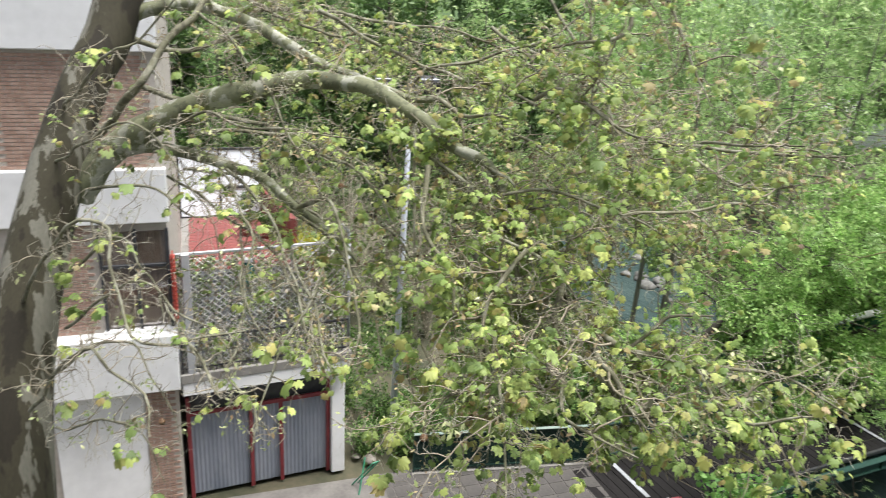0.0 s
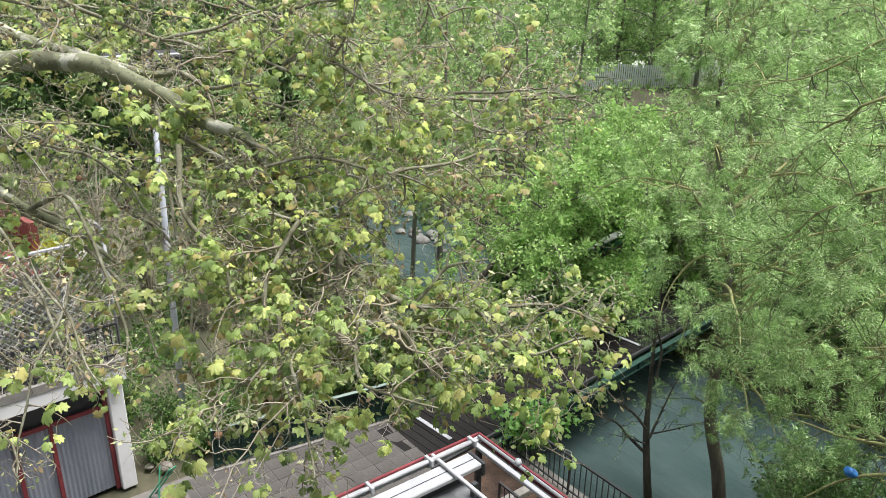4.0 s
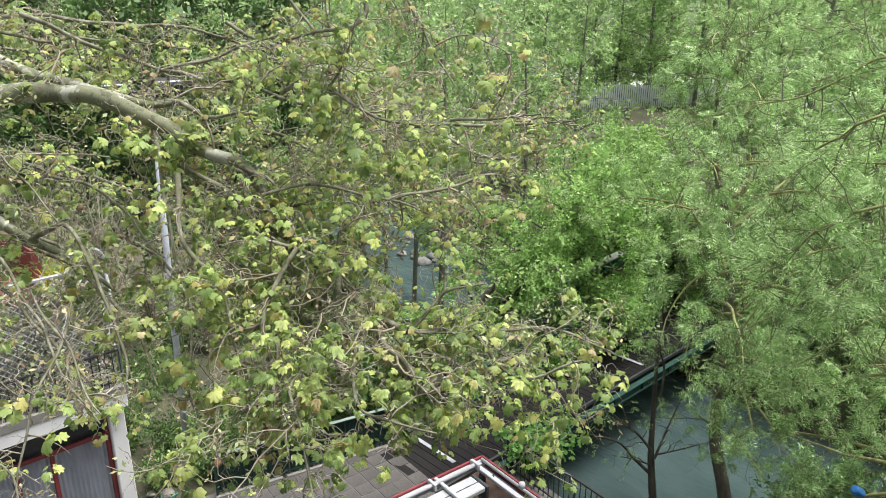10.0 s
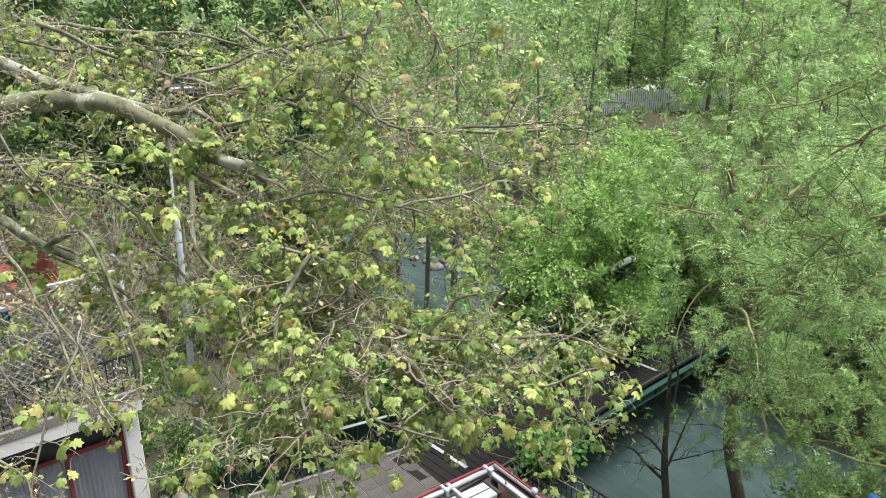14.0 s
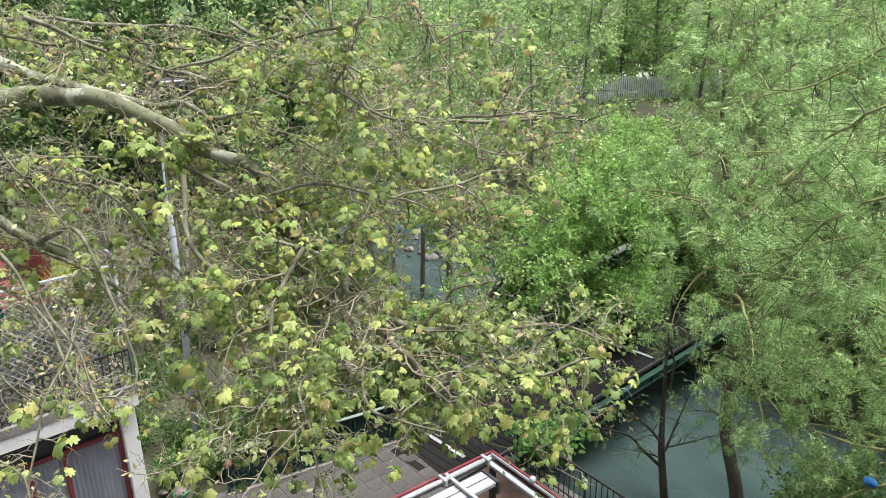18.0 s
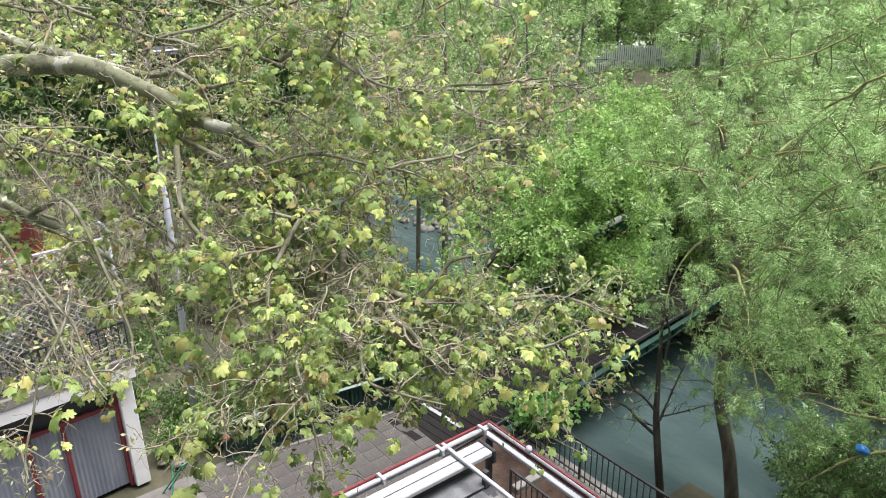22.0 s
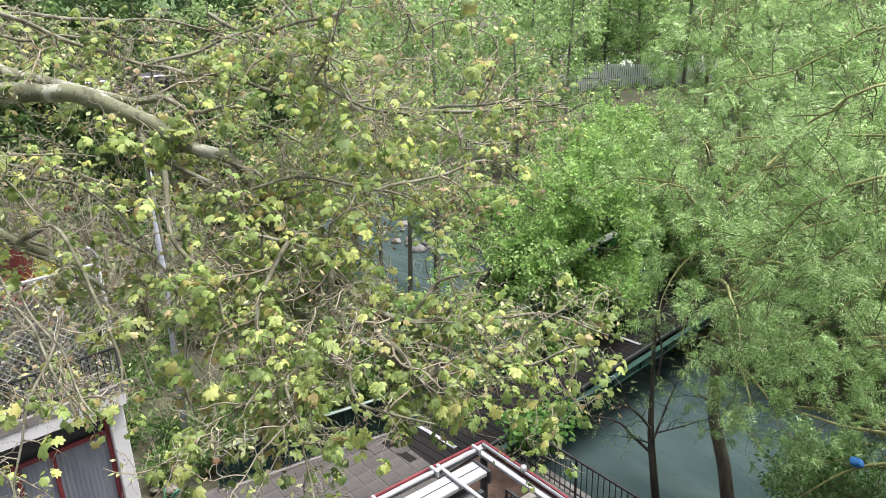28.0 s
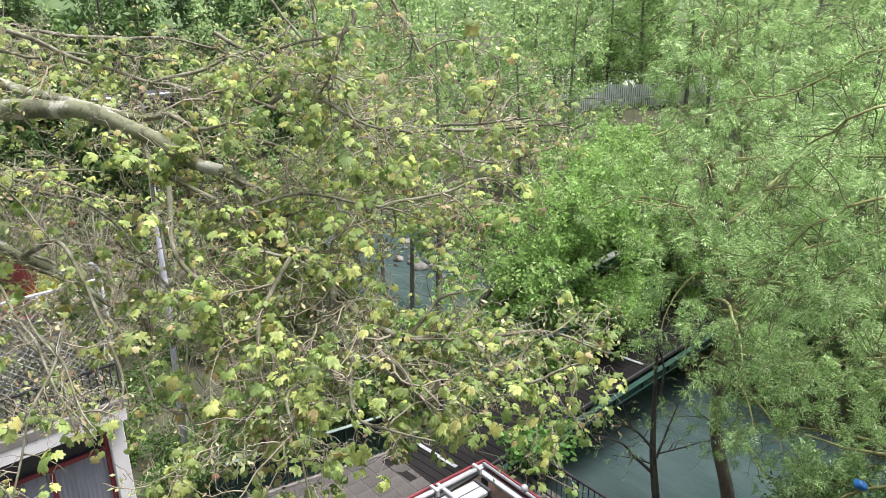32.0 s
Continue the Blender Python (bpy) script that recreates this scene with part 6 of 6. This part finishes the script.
# far fence and the pale road behind the wood
fence = thing("paling_fence", "pale grey paling fence beyond the wood", "fence")
paling = finish("paling", box(-.05, -.02, 0, .05, .02, 1.7), M_PALE_FENCE)
for i in range(118):
    a = i / 117
    x, y = 38 + 15 * a, 41 - 11.4 * a
    part("paling", paling, None, fence).matrix_basis = pose(x, y, ground_height(x, y) - .05, 0, 0, -37)
for z in (.35, 1.4):
    part("rail", rod((38, 41, ground_height(38, 41) + z), (53, 29.6, ground_height(53, 29.6) + z), .03, 6), M_PALE_FENCE, fence)
structure("road", box(54, -60, 2.0, 66, 160, 3.15), M_ROAD, "pale road behind the wood", "road")


# ---- small things ----
# seed balls hanging in the plane tree
ball = bmesh.new()
bmesh.ops.create_icosphere(ball, subdivisions=2, radius=.023)
for v in ball.verts:
    v.co *= 1 + .08 * noise.noise(v.co * 300)
bmesh.ops.create_cone(ball, cap_ends=False, segments=4, radius1=.0015, radius2=.0015, depth=.08, matrix=Matrix.Translation((0, 0, .055)))
ball_me = finish("seed_ball", ball, M_SEED)
for k in range(14):
    p = first[int(rnd.randint(len(first)))][-1]
    part("seed_ball", ball_me, None, plane, "brown hanging seed ball").location = (p[0], p[1], p[2] - .085)


def bush(name, label, x, y, z, h, w, leafm, size, n_, category="plant", pot=False, tmpl=CLUMP_T):
    ob = thing(name, label, category)
    z0 = z
    if pot:
        pb = rod((x, y, z), (x, y, z + .28), .12, 14, r2=.17)
        part("pot", pb, M_TERRACOTTA, ob, "terracotta pot", True)
        z0 = z + .25
    st = []
    for i in range(n_):
        a, e = rnd.uniform(0, 6.28), rnd.uniform(.2, 1)
        st.append(spline([(x, y, z0, .008), (x + math.cos(a) * w * e * .25, y + math.sin(a) * w * e * .25, z0 + h * .6, .005), (x + math.cos(a) * w * e * .5, y + math.sin(a) * w * e * .5, z0 + h * rnd.uniform(.7, 1), .003)], .1))
    part("stemwork", mesh_np("stemwork", *tubes(st, 3), M_TWIG, True), None, ob)["kind"] = "stuff"
    P2, D2 = leaf_spots(st, rnd, 26, .25, .03 if tmpl is CLUMP_T else .14)
    R2 = frames_np(D2 + rnd.normal(size=D2.shape) * .7, rnd.normal(size=D2.shape) * .6 + np.array([0, 0, 1.0]))
    part("foliage", mesh_np("foliage", *scatter(*tmpl, R2, P2, rnd.uniform(.7, 1.3, len(P2)) * size), leafm), None, ob)["kind"] = "stuff"
    return ob


for x_, y_, h_, w_ in ((10.66, 10.2, 1.7, 2.1), (10.62, 10.6, 1.3, 1.7)):
    bush("maple_sapling", "bright green maple sapling beside the river railing", x_, y_, -.1, h_, w_, M_SAPLING, .15, 13, "shrub", tmpl=PLANE_T)
for x_, y_, h_, w_ in ((9.3, 14.7, 2.6, 2.0), (8.0, 14.8, 2.3, 2.0), (10.6, 15.0, 2.6, 2.2), (6.8, 14.7, 1.7, 1.6)):
    bush("maple_sapling", "dark green maple sapling behind the garden fence", x_, y_, -.3, h_, w_, M_SHRUB_LEAF, .17, 16, "shrub", tmpl=PLANE_T)
bush("forsythia", "yellow flowering shrub beside the red wall", 3.1, 22.4, ground_height(3.1, 22.4), 3.9, 1.1, M_FORSYTHIA, .12, 26, "shrub")
blade_t = (np.array([(-.03, 0, 0), (.03, 0, 0), (-.025, .5, .03), (.025, .5, .03), (-.004, 1, -.08), (.004, 1, -.08)]), np.array([(0, 1, 3, 2), (2, 3, 5, 4)]))
iris = thing("spiky_plant", "yellow-green spiky plant at the terrace corner", "plant")
bp_ = np.column_stack([rnd.normal(2.9, .14, 130), rnd.normal(20.4, .14, 130), np.full(130, 3.25)])
part("bladework", mesh_np("bladework", *scatter(*blade_t, frames_np(rnd.normal(size=bp_.shape) * .35 + np.array([0, 0, 1.0]), rnd.normal(size=bp_.shape)), bp_, rnd.uniform(.6, 1.1, 130)), M_FORSYTHIA), None, iris)["kind"] = "stuff"
part("trough", box(2.5, 20.0, 3.12, 3.2, 20.8, 3.4, .02), M_TERRACOTTA, iris, "red trough")
bush("potted_plant", "leafy green plant in a terracotta pot on the terrace", 1.9, 23.3, 3.13, .6, .7, M_SHRUB_LEAF, .1, 14, "plant", True)
bush("potted_plant", "small green plant in a terracotta pot", 1.3, 23.6, 3.13, .45, .5, M_SHRUB_LEAF, .09, 10, "plant", True)
bush("potted_plant", "green plant in a terracotta pot by the white panels", 1.55, 25.5, 3.13, .8, .8, M_DARK_LEAF, .1, 14, "plant", True)

cloth = thing("hanging_cloth", "teal cloth hung over the terrace screen", "cloth")
bm = bmesh.new()
cg = [[bm.verts.new((.44 + .2 * u + .05 * math.sin(v * 5), 14.1 + .04 * math.sin(u * 9 + v * 3), 5.62 - .62 * v)) for u in np.linspace(0, 1 - .3 * v, 7)] for v in np.linspace(0, 1, 9)]
for r in range(8):
    for c in range(6):
        bm.faces.new((cg[r][c], cg[r][c + 1], cg[r + 1][c + 1], cg[r + 1][c]))
bmesh.ops.solidify(bm, geom=bm.faces[:], thickness=.01)
part("drape", bm, M_TEAL, cloth, smooth=True)
cloth.matrix_basis = ASKEW @ pose(.15, 0, -.1)
part("clip", box(.46, 14.08, 5.6, .64, 14.14, 5.68, .01), M_WHITE_METAL, cloth, "white clip")

shut = thing("window_shutter", "folded red louvred shutter beside the house window", "shutter")
part("frame", box(-.66, 13.98, 4.5, -.63, 14.28, 5.9, .006), M_SHUTTER, shut)
for k in range(16):
    part("slat", box(-.685, 14.0, 4.56 + k * .082, -.6, 14.26, 4.6 + k * .082, .004), M_SHUTTER, shut)

hook = thing("drain_pipe", "white bent pipe at the end of the terrace screen", "pipe")
hook.matrix_basis = ASKEW
part("upright", rod((2.86, 14.3, 3.1), (2.86, 14.3, 5.7), .035, 10), M_WHITE_METAL, hook, smooth=True)
part("bend", mesh_np("bend", *tubes([spline([(2.86, 14.3, 5.65, .035), (2.85, 14.3, 5.9, .035), (2.76, 14.3, 6.05, .035), (2.66, 14.3, 6.1, .035)], .04)], 10), M_WHITE_METAL, True), None, hook)

sack = thing("plastic_bag", "crumpled blue plastic bag caught on the bank", "bag")
bm = bmesh.new()
bmesh.ops.create_icosphere(bm, subdivisions=3, radius=.13)
for v in bm.verts:
    v.co = v.co * (1 + .45 * noise.noise(v.co * 7)) * 1.0
    v.co.z *= .7
part("film", bm, M_BLUE, sack, smooth=True)
sack.location = (13.3, 4.5, 1.9)

# stones at the weir upstream, pale water running over them
for k in range(34):
    bm = bmesh.new()
    r_ = rnd.uniform(.15, .5)
    bmesh.ops.create_icosphere(bm, subdivisions=2, radius=r_)
    for v in bm.verts:
        v.co = v.co * (1 + .5 * noise.noise(v.co * 2 / r_ + Vector((k, 0, 0))))
        v.co.z *= .6
    stn = tagged(new("boulder", finish("boulder", bm, M_STONE, True)), "grey rounded boulder at the river's edge", "stone", "river boulders")
    stn.location = (rnd.uniform(20.5, 25), rnd.uniform(24.5, 33), -2.15)
